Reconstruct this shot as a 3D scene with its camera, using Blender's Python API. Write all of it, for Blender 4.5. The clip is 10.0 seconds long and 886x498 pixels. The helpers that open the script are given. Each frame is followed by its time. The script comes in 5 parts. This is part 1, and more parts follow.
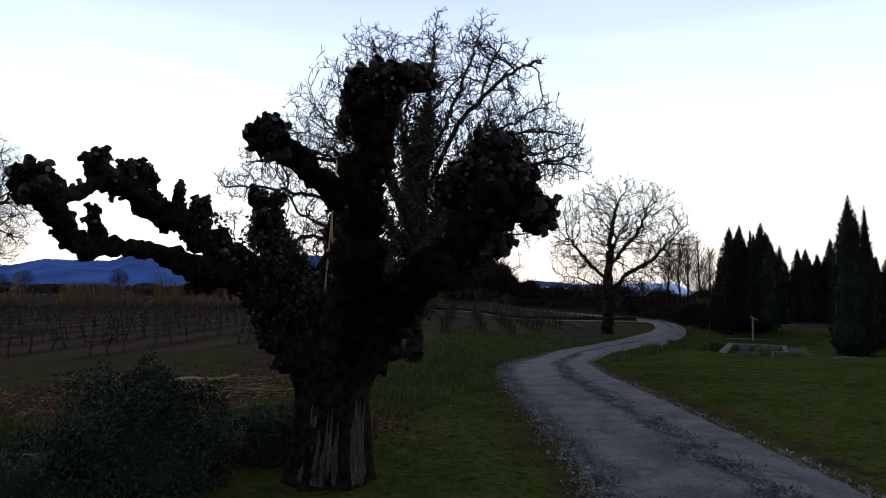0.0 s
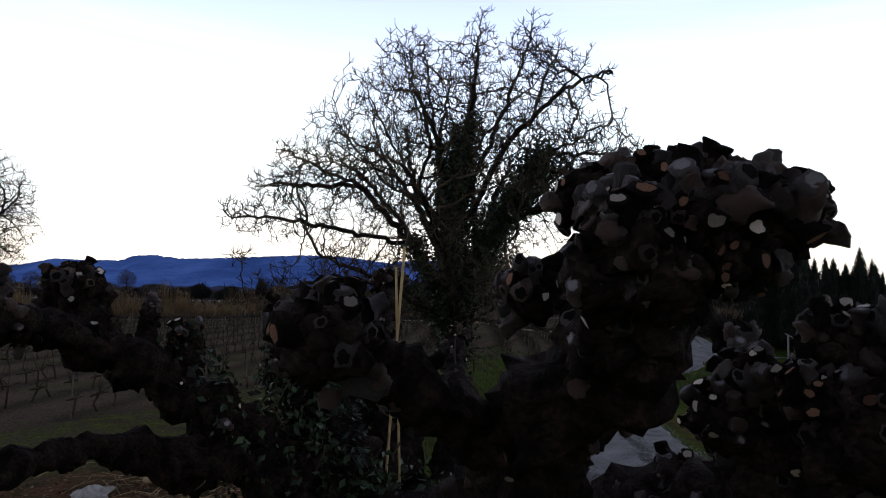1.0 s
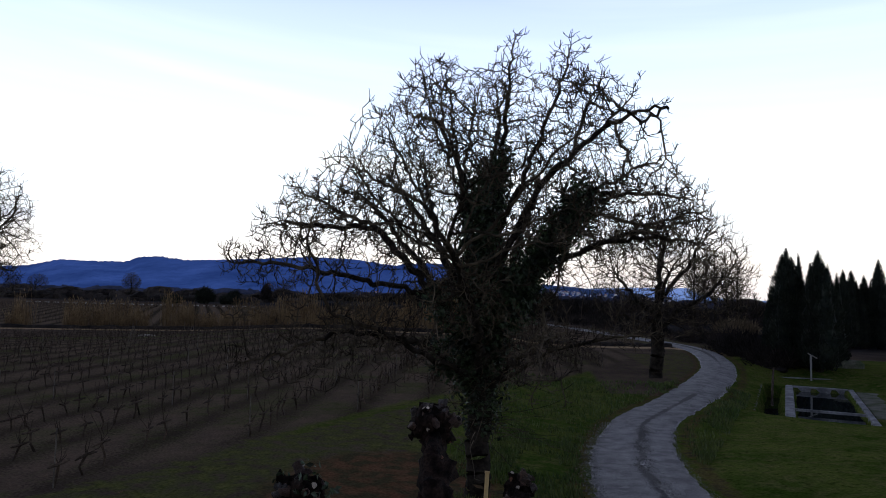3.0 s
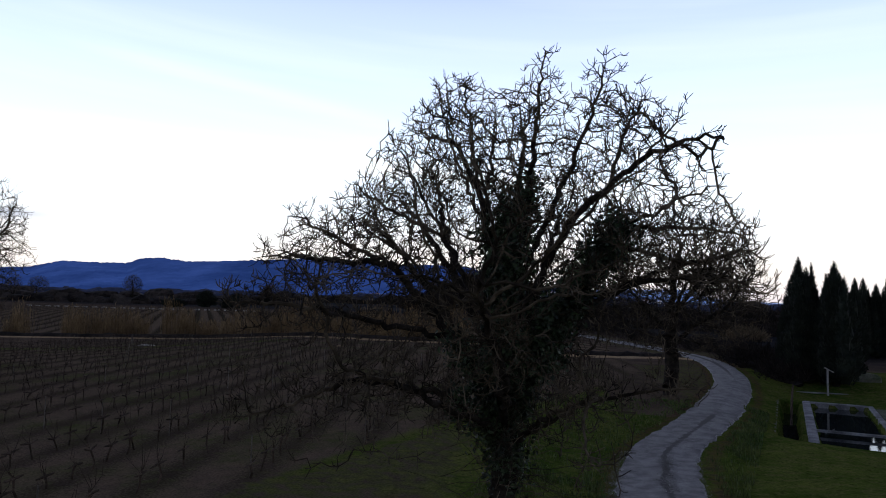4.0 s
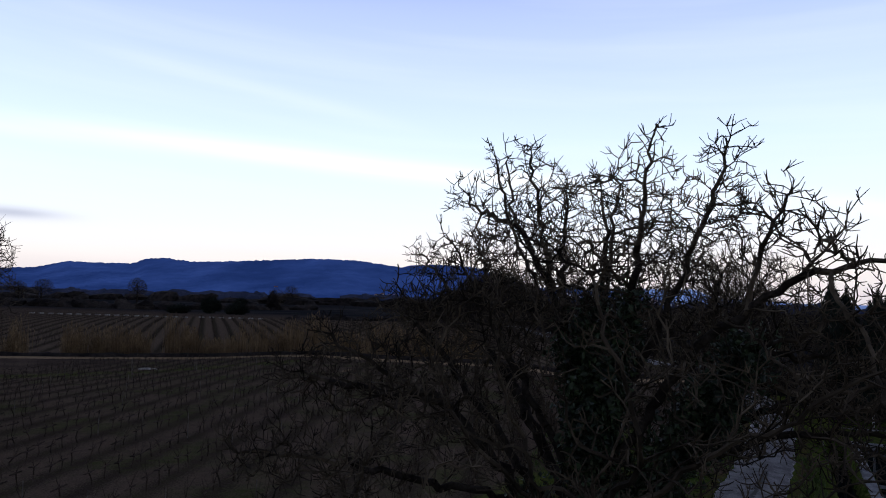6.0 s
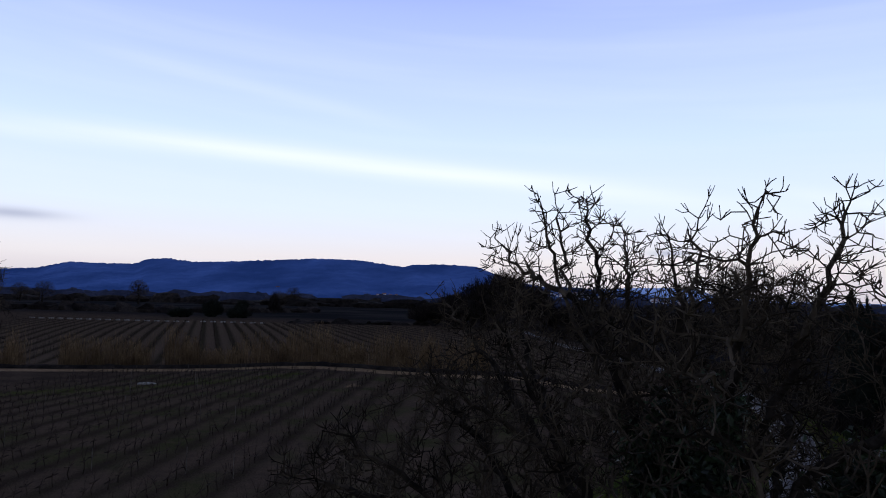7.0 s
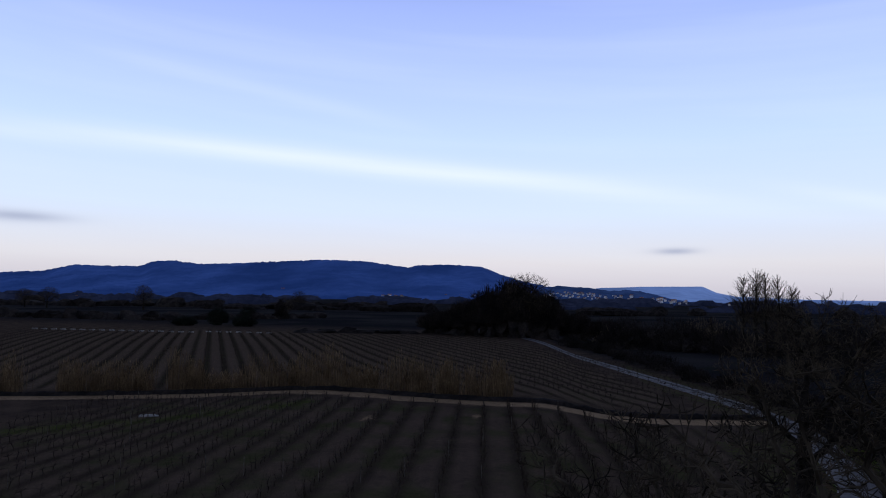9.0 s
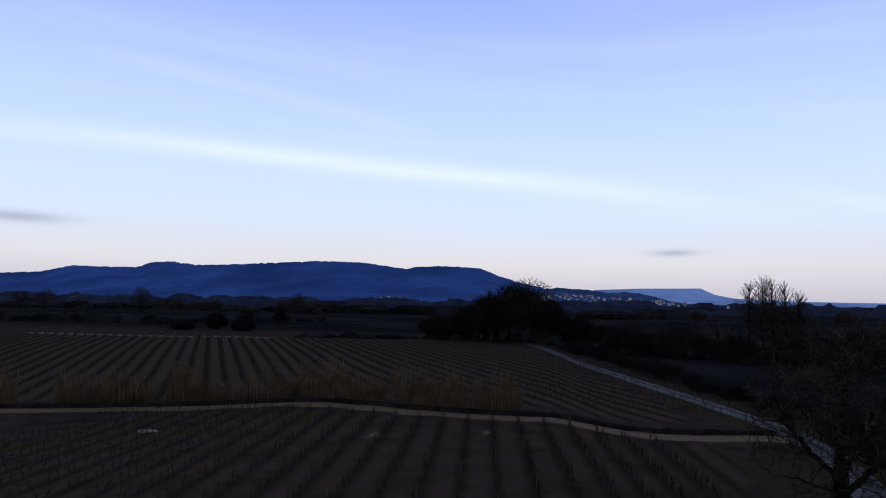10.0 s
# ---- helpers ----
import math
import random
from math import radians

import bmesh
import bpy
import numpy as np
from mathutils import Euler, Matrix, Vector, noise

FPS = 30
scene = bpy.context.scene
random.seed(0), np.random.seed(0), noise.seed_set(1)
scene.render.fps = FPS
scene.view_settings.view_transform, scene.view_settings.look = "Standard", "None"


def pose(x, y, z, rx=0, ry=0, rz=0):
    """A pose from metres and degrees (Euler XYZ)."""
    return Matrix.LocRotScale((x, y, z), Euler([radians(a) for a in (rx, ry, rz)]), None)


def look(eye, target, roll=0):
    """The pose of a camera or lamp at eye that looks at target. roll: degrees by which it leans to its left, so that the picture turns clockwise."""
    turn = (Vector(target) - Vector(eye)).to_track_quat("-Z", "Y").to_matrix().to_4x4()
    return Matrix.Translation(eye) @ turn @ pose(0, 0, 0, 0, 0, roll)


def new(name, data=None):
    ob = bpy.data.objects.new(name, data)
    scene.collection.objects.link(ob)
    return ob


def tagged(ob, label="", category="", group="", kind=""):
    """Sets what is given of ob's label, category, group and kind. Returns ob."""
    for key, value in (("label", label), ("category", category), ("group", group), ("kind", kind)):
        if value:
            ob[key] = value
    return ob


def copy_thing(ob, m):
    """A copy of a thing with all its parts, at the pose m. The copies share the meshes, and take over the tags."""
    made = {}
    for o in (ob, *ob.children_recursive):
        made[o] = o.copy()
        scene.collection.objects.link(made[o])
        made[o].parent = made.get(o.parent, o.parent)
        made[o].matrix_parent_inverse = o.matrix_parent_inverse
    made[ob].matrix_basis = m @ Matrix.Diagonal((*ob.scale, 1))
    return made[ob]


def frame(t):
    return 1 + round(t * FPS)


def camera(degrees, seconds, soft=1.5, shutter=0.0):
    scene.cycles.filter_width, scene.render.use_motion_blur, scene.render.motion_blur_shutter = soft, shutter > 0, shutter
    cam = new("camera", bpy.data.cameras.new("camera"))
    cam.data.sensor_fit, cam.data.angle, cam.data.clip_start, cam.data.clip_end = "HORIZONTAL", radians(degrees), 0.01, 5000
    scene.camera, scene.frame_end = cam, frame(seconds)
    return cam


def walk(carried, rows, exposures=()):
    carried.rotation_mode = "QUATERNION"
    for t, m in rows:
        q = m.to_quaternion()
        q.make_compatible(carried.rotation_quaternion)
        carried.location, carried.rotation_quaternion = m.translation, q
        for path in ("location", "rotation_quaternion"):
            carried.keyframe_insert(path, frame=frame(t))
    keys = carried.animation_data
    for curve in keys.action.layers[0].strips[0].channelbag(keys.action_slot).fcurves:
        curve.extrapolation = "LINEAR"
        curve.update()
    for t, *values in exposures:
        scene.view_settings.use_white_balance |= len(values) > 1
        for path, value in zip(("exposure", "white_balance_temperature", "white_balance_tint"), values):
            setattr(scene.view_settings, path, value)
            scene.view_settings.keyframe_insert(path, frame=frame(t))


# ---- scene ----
cam = camera(66.0, 10.0, soft=1.0)
PATH = [
    (0, (0.406, 0.519, 1.908), (0.188, 2.502, 2.043), 0.9),
    (0.2, (0.039, 1.444, 2.223), (-0.183, 3.426, 2.362), 0.9),
    (0.4, (-0.275, 1.994, 2.567), (-0.505, 3.976, 2.703), 1),
    (0.6, (-0.604, 2.705, 2.856), (-0.838, 4.686, 2.989), 1.1),
    (0.8, (-0.726, 3.054, 2.995), (-0.963, 5.035, 3.132), 1.1),
    (1, (-0.786, 3.203, 3.08), (-1.025, 5.184, 3.216), 1.1),
    (1.2, (-0.833, 3.303, 3.15), (-1.072, 5.284, 3.287), 1.2),
    (1.6, (-0.949, 3.56, 3.335), (-1.189, 5.541, 3.472), 1.4),
    (2, (-1.081, 3.959, 3.525), (-1.325, 5.939, 3.665), 1.3),
    (2.5, (-1.246, 4.343, 3.85), (-1.495, 6.322, 3.991), 1.3),
    (4, (-2.029, 6.05, 5.039), (-2.286, 8.028, 5.185), 1.4),
    (4.5, (-2.351, 6.771, 5.501), (-2.61, 8.748, 5.648), 1.4),
    (5, (-2.736, 7.398, 6.052), (-3, 9.375, 6.199), 1.4),
    (5.5, (-3.085, 8.161, 6.633), (-3.353, 10.137, 6.779), 1.4),
    (7, (-4.28, 10.78, 8.46), (-4.554, 12.756, 8.602), 1.2),
    (7.5, (-4.77, 11.75, 9.08), (-5.049, 13.726, 9.223), 1.1),
    (8, (-5.31, 12.75, 9.7), (-5.591, 14.725, 9.84), 0.8),
    (8.5, (-5.79, 13.7, 10.25), (-6.074, 15.675, 10.389), 0.8),
    (9, (-6.28, 14.62, 10.74), (-6.567, 16.595, 10.881), 0.8),
    (9.5, (-6.86, 15.45, 11.2), (-7.148, 17.424, 11.344), 0.9),
    (10, (-7.46, 16.25, 11.7), (-7.742, 18.225, 11.845), 0.9),
]
walk(cam, [(t, look(eye, aim, roll)) for t, eye, aim, roll in PATH],
     [(0, 0.66, 7000, 5), (0.5, 0.82, 7200, 5), (2.0, 0.8, 7050, 5), (2.5, 0.74, 6720, 6), (4.5, 0.52, 6600, 7), (5.5, 0.4, 6500, 8), (7.0, 0.08, 6100, 12), (10, -0.06, 5900, 10)])

# ---- world and light ----
world = bpy.data.worlds.new("dusk_sky")
scene.world = world
world.use_nodes = True
wn, wl = world.node_tree.nodes, world.node_tree.links
wn.clear()


def wnode(kind, **props):
    n = wn.new(kind)
    if "operation" in props:
        n.operation = props["operation"]
    if "data_type" in props:
        n.data_type = props["data_type"]
    if "sky_type" in props:
        n.sky_type = props["sky_type"]
    return n


def wmath(op, a, b=None, c=None):
    n = wnode("ShaderNodeMath", operation=op)
    for i, v in enumerate((a, b, c)):
        if v is None:
            continue
        if isinstance(v, (int, float)):
            n.inputs[i].default_value = v
        else:
            wl.new(v, n.inputs[i])
    return n.outputs[0]


def build_world():
    co = wnode("ShaderNodeTexCoord")
    sep = wnode("ShaderNodeSeparateXYZ")
    wl.new(co.outputs["Generated"], sep.inputs[0])
    el = wmath("MULTIPLY", wmath("ARCSINE", sep.outputs[2]), 2 / math.pi)
    az = wmath("ARCTAN2", sep.outputs[0], sep.outputs[1])
    ramp = wnode("ShaderNodeValToRGB")
    wl.new(el, ramp.inputs[0])
    stops = SKY_STOPS
    while len(ramp.color_ramp.elements) < len(stops):
        ramp.color_ramp.elements.new(0.5)
    for e, (deg, col) in zip(ramp.color_ramp.elements, stops):
        e.position, e.color = deg / 90, (*col, 1)
    # thin cirrus streaks that run across the whole sky
    streak = wnode("ShaderNodeCombineXYZ")
    along = wmath("ADD", el, wmath("MULTIPLY", az, 0.036))
    wl.new(wmath("MULTIPLY", az, 1.3), streak.inputs[0])
    wl.new(wmath("MULTIPLY", along, 34.0), streak.inputs[1])
    cl = wnode("ShaderNodeTexNoise")
    cl.inputs["Scale"].default_value, cl.inputs["Detail"].default_value = 1.0, 5.0
    wl.new(streak.outputs[0], cl.inputs["Vector"])
    soft = wnode("ShaderNodeMapRange")
    soft.inputs[1].default_value, soft.inputs[2].default_value = 0.45, 0.8
    soft.inputs[4].default_value = 0.16
    wl.new(cl.outputs[0], soft.inputs[0])
    # straight cirrus streaks that sink towards the right: a long bright one, a faint one above it, a short one low at the right
    total = None
    for nx, ny, nz, thin, glow, a0, a1 in STREAKS:
        d = wmath("ADD", wmath("ADD", wmath("MULTIPLY", sep.outputs[0], nx), wmath("MULTIPLY", sep.outputs[1], ny)), wmath("MULTIPLY", sep.outputs[2], nz))
        d = wmath("ADD", d, wmath("MULTIPLY", wmath("SUBTRACT", cl.outputs[0], 0.5), 0.006))
        g = wmath("POWER", 2.718, wmath("MULTIPLY", wmath("MULTIPLY", d, d), -thin))
        u = wmath("DIVIDE", wmath("SUBTRACT", az, (a0 + a1) / 2), (a1 - a0) / 2)
        ends = wmath("POWER", 2.718, wmath("MULTIPLY", wmath("MULTIPLY", wmath("MULTIPLY", u, u), wmath("MULTIPLY", u, u)), -1.0))
        g = wmath("MULTIPLY", wmath("MULTIPLY", g, ends), wmath("MULTIPLY", wmath("ADD", cl.outputs[0], 0.1), glow))
        total = g if total is None else wmath("ADD", total, g)
    g = total
    fac = wmath("MINIMUM", wmath("ADD", soft.outputs[0], g), 1.0)
    mix = wnode("ShaderNodeMix", data_type="RGBA")
    wl.new(fac, mix.inputs["Factor"])
    wl.new(ramp.outputs[0], mix.inputs["A"])
    mix.inputs["B"].default_value = (0.93, 0.97, 1.0, 1)
    # two small grey clouds low over the plain
    sky_now = mix.outputs["Result"]
    for a0, e0, wa, we in ((-0.705, 0.0625, 0.055, 0.0042), (0.185, 0.0465, 0.028, 0.0028)):
        p = wmath("DIVIDE", wmath("SUBTRACT", az, a0), wa)
        q = wmath("DIVIDE", wmath("SUBTRACT", wmath("ADD", el, wmath("MULTIPLY", cl.outputs[0], 0.006)), e0), we)
        s = wmath("POWER", 2.718, wmath("MULTIPLY", wmath("ADD", wmath("MULTIPLY", p, p), wmath("MULTIPLY", q, q)), -1.0))
        m2 = wnode("ShaderNodeMix", data_type="RGBA")
        wl.new(wmath("MULTIPLY", s, 0.75), m2.inputs["Factor"])
        wl.new(sky_now, m2.inputs["A"])
        m2.inputs["B"].default_value = (0.40, 0.43, 0.55, 1)
        sky_now = m2.outputs["Result"]
    # the sun has set ahead: the far side of the sky, behind and above, is already dim
    west = wnode("ShaderNodeMapRange")
    west.interpolation_type = "SMOOTHSTEP"
    west.inputs[1].default_value, west.inputs[2].default_value = -0.35, 0.62
    west.inputs[3].default_value = EAST
    wl.new(wmath("ADD", sep.outputs[1], wmath("MULTIPLY", sep.outputs[0], -0.12)), west.inputs[0])
    dim = wnode("ShaderNodeMix", data_type="RGBA")
    dim.blend_type = "MULTIPLY"
    dim.inputs["Factor"].default_value = 1.0
    wl.new(sky_now, dim.inputs["A"])
    wl.new(west.outputs[0], dim.inputs["B"])
    sky = wnode("ShaderNodeTexSky", sky_type="NISHITA")
    sky.sun_disc, sky.sun_elevation, sky.sun_rotation = False, radians(-2.0), radians(-8)
    both = wnode("ShaderNodeMix", data_type="RGBA")
    both.blend_type = "ADD"
    both.inputs["Factor"].default_value = 0.04
    wl.new(dim.outputs["Result"], both.inputs["A"])
    wl.new(sky.outputs[0], both.inputs["B"])
    bg = wnode("ShaderNodeBackground")
    bg.inputs[1].default_value = SKY_STRENGTH
    wl.new(both.outputs["Result"], bg.inputs[0])
    out = wnode("ShaderNodeOutputWorld")
    wl.new(bg.outputs[0], out.inputs[0])


SKY_STRENGTH = 1.0
EAST = 0.5
STREAKS = [(0.113, -0.1658, 0.9797, 6000.0, 0.8, -0.80, 0.24), (0.113, -0.1700, 0.9797, 2600.0, 0.28, -0.60, 0.20), (0.2508, -0.1947, 0.9483, 9000.0, 0.3, -0.62, -0.20), (0.1677, -0.2096, 0.9633, 9000.0, 0.7, 0.33, 0.80)]
SKY_STOPS = [(0.0, (0.63, 0.57, 0.60)), (3.0, (0.82, 0.765, 0.75)), (7.0, (0.76, 0.84, 0.97)), (13.0, (0.64, 0.77, 1.0)),
             (23.0, (0.43, 0.53, 0.96)), (36.0, (0.09, 0.11, 0.20)), (90.0, (0.03, 0.035, 0.06))]
build_world()

# the last afterglow, very weak and wide
sun = new("sun", bpy.data.lights.new("sun", "SUN"))
sun.data.energy, sun.data.angle, sun.data.color = 0.05, radians(60), (1.0, 0.84, 0.70)
sun.matrix_world = look((-4, 30, 14), (0, 0, 0))


# ---- materials ----
def mat(name, c1, c2, scale=4.0, rough=0.9, bump=0.4, fine=7.0, spread=0.35, spec=0.04, per_object=0.0, island=0.0, stretch=(1, 1, 1)):
    m = bpy.data.materials.new(name)
    m.use_nodes = True
    n, l = m.node_tree.nodes, m.node_tree.links
    b = n["Principled BSDF"]
    b.inputs["Roughness"].default_value = rough
    b.inputs["Specular IOR Level"].default_value = spec
    co = n.new("ShaderNodeTexCoord")
    mp = n.new("ShaderNodeMapping")
    mp.inputs["Scale"].default_value = stretch
    l.new(co.outputs["Object"], mp.inputs[0])
    a = n.new("ShaderNodeTexNoise")
    a.inputs["Scale"].default_value, a.inputs["Detail"].default_value = scale, 4
    f = n.new("ShaderNodeTexNoise")
    f.inputs["Scale"].default_value, f.inputs["Detail"].default_value = scale * fine, 6
    l.new(mp.outputs[0], a.inputs["Vector"])
    l.new(mp.outputs[0], f.inputs["Vector"])
    mr = n.new("ShaderNodeMapRange")
    mr.inputs[1].default_value, mr.inputs[2].default_value = 0.35, 0.65
    l.new(a.outputs[0], mr.inputs[0])
    mx = n.new("ShaderNodeMix")
    mx.data_type = "RGBA"
    l.new(mr.outputs[0], mx.inputs["Factor"])
    mx.inputs["A"].default_value, mx.inputs["B"].default_value = (*c1, 1), (*c2, 1)
    hv = n.new("ShaderNodeHueSaturation")
    l.new(mx.outputs["Result"], hv.inputs["Color"])
    val = n.new("ShaderNodeMapRange")
    val.inputs[1].default_value, val.inputs[2].default_value = 0.3, 0.7
    val.inputs[3].default_value, val.inputs[4].default_value = 1 - spread, 1 + spread
    l.new(f.outputs[0], val.inputs[0])
    value = val.outputs[0]
    for amount, kind, sock in ((per_object, "ShaderNodeObjectInfo", "Random"), (island, "ShaderNodeNewGeometry", "Random Per Island")):
        if amount:
            oi = n.new(kind)
            r = n.new("ShaderNodeMapRange")
            r.inputs[3].default_value, r.inputs[4].default_value = 1 - amount, 1 + amount
            l.new(oi.outputs[sock], r.inputs[0])
            mu = n.new("ShaderNodeMath")
            mu.operation = "MULTIPLY"
            l.new(value, mu.inputs[0])
            l.new(r.outputs[0], mu.inputs[1])
            value = mu.outputs[0]
    l.new(value, hv.inputs["Value"])
    l.new(hv.outputs[0], b.inputs["Base Color"])
    if bump:
        bp = n.new("ShaderNodeBump")
        bp.inputs["Strength"].default_value, bp.inputs["Distance"].default_value = bump, 0.02
        l.new(f.outputs[0], bp.inputs["Height"])
        l.new(bp.outputs[0], b.inputs["Normal"])
    return m


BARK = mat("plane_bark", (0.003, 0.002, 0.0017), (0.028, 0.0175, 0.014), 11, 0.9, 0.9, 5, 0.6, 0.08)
OLD_WOOD = mat("weathered_wood", (0.030, 0.022, 0.018), (0.13, 0.10, 0.085), 5, 0.85, 0.8, 5, 0.5, stretch=(5, 5, 0.6))
CUT = mat("cut_wood", (0.26, 0.19, 0.14), (0.60, 0.53, 0.46), 14, 0.85, 0.15, 3, 0.12, per_object=0.75)
CUT_GREY = mat("grey_cut_wood", (0.05, 0.046, 0.048), (0.20, 0.18, 0.19), 14, 0.85, 0.15, 3, 0.15, per_object=0.8)
CUT_RED = mat("red_cut_wood", (0.055, 0.026, 0.017), (0.20, 0.105, 0.068), 14, 0.85, 0.15, 3, 0.15, per_object=0.85)
STUB_GREY = mat("grey_stub_bark", (0.007, 0.005, 0.005), (0.15, 0.115, 0.11), 22, 0.6, 0.8, 4, 0.35, 0.4, per_object=0.6)
STUB_BROWN = mat("brown_stub_bark", (0.006, 0.004, 0.003), (0.15, 0.085, 0.065), 22, 0.6, 0.8, 4, 0.35, 0.4, per_object=0.6)
WALNUT = mat("walnut_bark", (0.010, 0.008, 0.007), (0.036, 0.030, 0.024), 3, 0.9, 0.6, 7, 0.4)
TWIG = mat("twig_bark", (0.016, 0.013, 0.010), (0.100, 0.079, 0.056), 1.2, 0.85, 0.0, 5, 0.3, island=0.35)
IVY = mat("ivy_leaf", (0.007, 0.013, 0.006), (0.036, 0.055, 0.024), 2, 0.5, 0.0, 6, 0.35, 0.3, island=0.7)
ASPHALT = None
GRAVEL = mat("gravel", (0.11, 0.105, 0.10), (0.30, 0.29, 0.28), 3, 0.95, 0.0, 5, 0.2, island=0.5)
STONE = mat("limestone", (0.24, 0.22, 0.20), (0.42, 0.40, 0.37), 3, 0.9, 0.6, 6, 0.3)
CONCRETE = mat("old_concrete", (0.12, 0.12, 0.13), (0.27, 0.27, 0.28), 1.2, 0.9, 0.4, 9, 0.25)
MOSSY = mat("mossy_concrete", (0.06, 0.075, 0.04), (0.14, 0.13, 0.11), 1.2, 0.95, 0.5, 9, 0.3)
RUST = mat("painted_iron", (0.22, 0.22, 0.22), (0.34, 0.33, 0.32), 6, 0.55, 0.2, 6, 0.25)
VINE = mat("vine_wood", (0.036, 0.027, 0.020), (0.068, 0.050, 0.038), 3, 0.9, 0.0, 6, 0.35, island=0.4)
POST = mat("grey_post", (0.08, 0.07, 0.06), (0.15, 0.13, 0.11), 4, 0.85, 0.2, 6, 0.3, island=0.3)
REED = mat("dry_reed", (0.125, 0.085, 0.046), (0.24, 0.165, 0.090), 0.6, 0.85, 0.0, 6, 0.3, island=0.4)
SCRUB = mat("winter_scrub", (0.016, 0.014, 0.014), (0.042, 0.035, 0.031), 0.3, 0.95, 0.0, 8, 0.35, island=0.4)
DRYBUSH = mat("dry_bush", (0.10, 0.075, 0.05), (0.17, 0.13, 0.085), 0.4, 0.95, 0.0, 8, 0.35, island=0.4)
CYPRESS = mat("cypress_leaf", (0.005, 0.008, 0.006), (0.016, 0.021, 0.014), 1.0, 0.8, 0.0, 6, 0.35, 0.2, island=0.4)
BLADE = mat("grass_blade", (0.034, 0.066, 0.008), (0.080, 0.100, 0.022), 0.5, 0.7, 0.0, 6, 0.3, 0.3, island=0.4)
STRAW = mat("dry_cane", (0.20, 0.13, 0.07), (0.42, 0.31, 0.18), 2, 0.75, 0.0, 6, 0.3, island=0.45)
LITTER = mat("fallen_leaf", (0.10, 0.050, 0.028), (0.20, 0.115, 0.065), 2, 0.8, 0.0, 6, 0.3, island=0.5)
BAMBOO = mat("bamboo", (0.34, 0.23, 0.10), (0.50, 0.37, 0.19), 3, 0.5, 0.1, 6, 0.2)
WALLS = mat("render_wall", (0.66, 0.60, 0.58), (0.86, 0.82, 0.80), 0.05, 0.9, 0.0, 6, 0.2, per_object=0.5)
ROOF = mat("clay_roof", (0.30, 0.14, 0.09), (0.40, 0.21, 0.14), 0.1, 0.9, 0.0, 6, 0.25, per_object=0.3)


def ground_material():
    m = bpy.data.materials.new("ground_soil_and_grass")
    m.use_nodes = True
    n, l = m.node_tree.nodes, m.node_tree.links
    b = n["Principled BSDF"]
    b.inputs["Roughness"].default_value = 0.95
    b.inputs["Specular IOR Level"].default_value = 0.0
    co = n.new("ShaderNodeTexCoord")

    def noise_tex(scale, detail=5):
        t = n.new("ShaderNodeTexNoise")
        t.inputs["Scale"].default_value, t.inputs["Detail"].default_value = scale, detail
        l.new(co.outputs["Object"], t.inputs["Vector"])
        return t.outputs[0]

    def blend(fac, a, c):
        x = n.new("ShaderNodeMix")
        x.data_type = "RGBA"
        l.new(fac, x.inputs["Factor"])
        for s, v in (("A", a), ("B", c)):
            if isinstance(v, tuple):
                x.inputs[s].default_value = (*v, 1)
            else:
                l.new(v, x.inputs[s])
        return x.outputs["Result"]

    def sharpen(v, lo, hi, a=0.0, c=1.0):
        r = n.new("ShaderNodeMapRange")
        r.inputs[1].default_value, r.inputs[2].default_value, r.inputs[3].default_value, r.inputs[4].default_value = lo, hi, a, c
        l.new(v, r.inputs[0])
        return r.outputs[0]

    def calc(op, a, c):
        x = n.new("ShaderNodeMath")
        x.operation = op
        for i, v in enumerate((a, c)):
            if isinstance(v, float):
                x.inputs[i].default_value = v
            else:
                l.new(v, x.inputs[i])
        return x.outputs[0]

    zone = n.new("ShaderNodeVertexColor")
    zone.layer_name = "zone"
    sp = n.new("ShaderNodeSeparateColor")
    l.new(zone.outputs[0], sp.inputs[0])
    big, mid, small = noise_tex(0.35), noise_tex(2.2), noise_tex(14.0, 7)

    def ragged(v):
        return sharpen(calc("ADD", v, calc("MULTIPLY", calc("SUBTRACT", mid, 0.5), 0.9)), 0.35, 0.65)

    soil = blend(sharpen(big, 0.35, 0.65), (0.096, 0.070, 0.052), (0.056, 0.043, 0.033))
    grass = blend(sharpen(big, 0.35, 0.65), (0.036, 0.062, 0.010), (0.088, 0.104, 0.024))
    grass = blend(sharpen(mid, 0.45, 0.75), grass, (0.105, 0.100, 0.036))
    grass = blend(sharpen(noise_tex(5.5), 0.52, 0.72, 0.0, 0.8), grass, (0.018, 0.032, 0.006))
    litter = blend(sharpen(mid, 0.4, 0.6), (0.115, 0.060, 0.034), (0.055, 0.048, 0.026))
    pale = blend(sharpen(mid, 0.35, 0.65), (0.38, 0.27, 0.16), (0.26, 0.18, 0.105))
    # weedy dark strips under the vines, worked earth between them
    rows = n.new("ShaderNodeVertexColor")
    rows.layer_name = "rows"
    rw = n.new("ShaderNodeSeparateColor")
    l.new(rows.outputs[0], rw.inputs[0])
    xyz = n.new("ShaderNodeSeparateXYZ")
    l.new(co.outputs["Object"], xyz.inputs[0])

    def strip(lean, shift, gap):
        q = calc("DIVIDE", calc("ADD", calc("ADD", xyz.outputs[0], calc("MULTIPLY", xyz.outputs[1], lean)), shift), gap)
        q = calc("ABSOLUTE", calc("SUBTRACT", calc("FRACT", calc("ADD", q, 0.5), 0.0), 0.5), 0.0)
        return calc("ADD", q, calc("ADD", calc("MULTIPLY", calc("SUBTRACT", mid, 0.5), 0.3), calc("MULTIPLY", calc("SUBTRACT", small, 0.5), 0.35)))

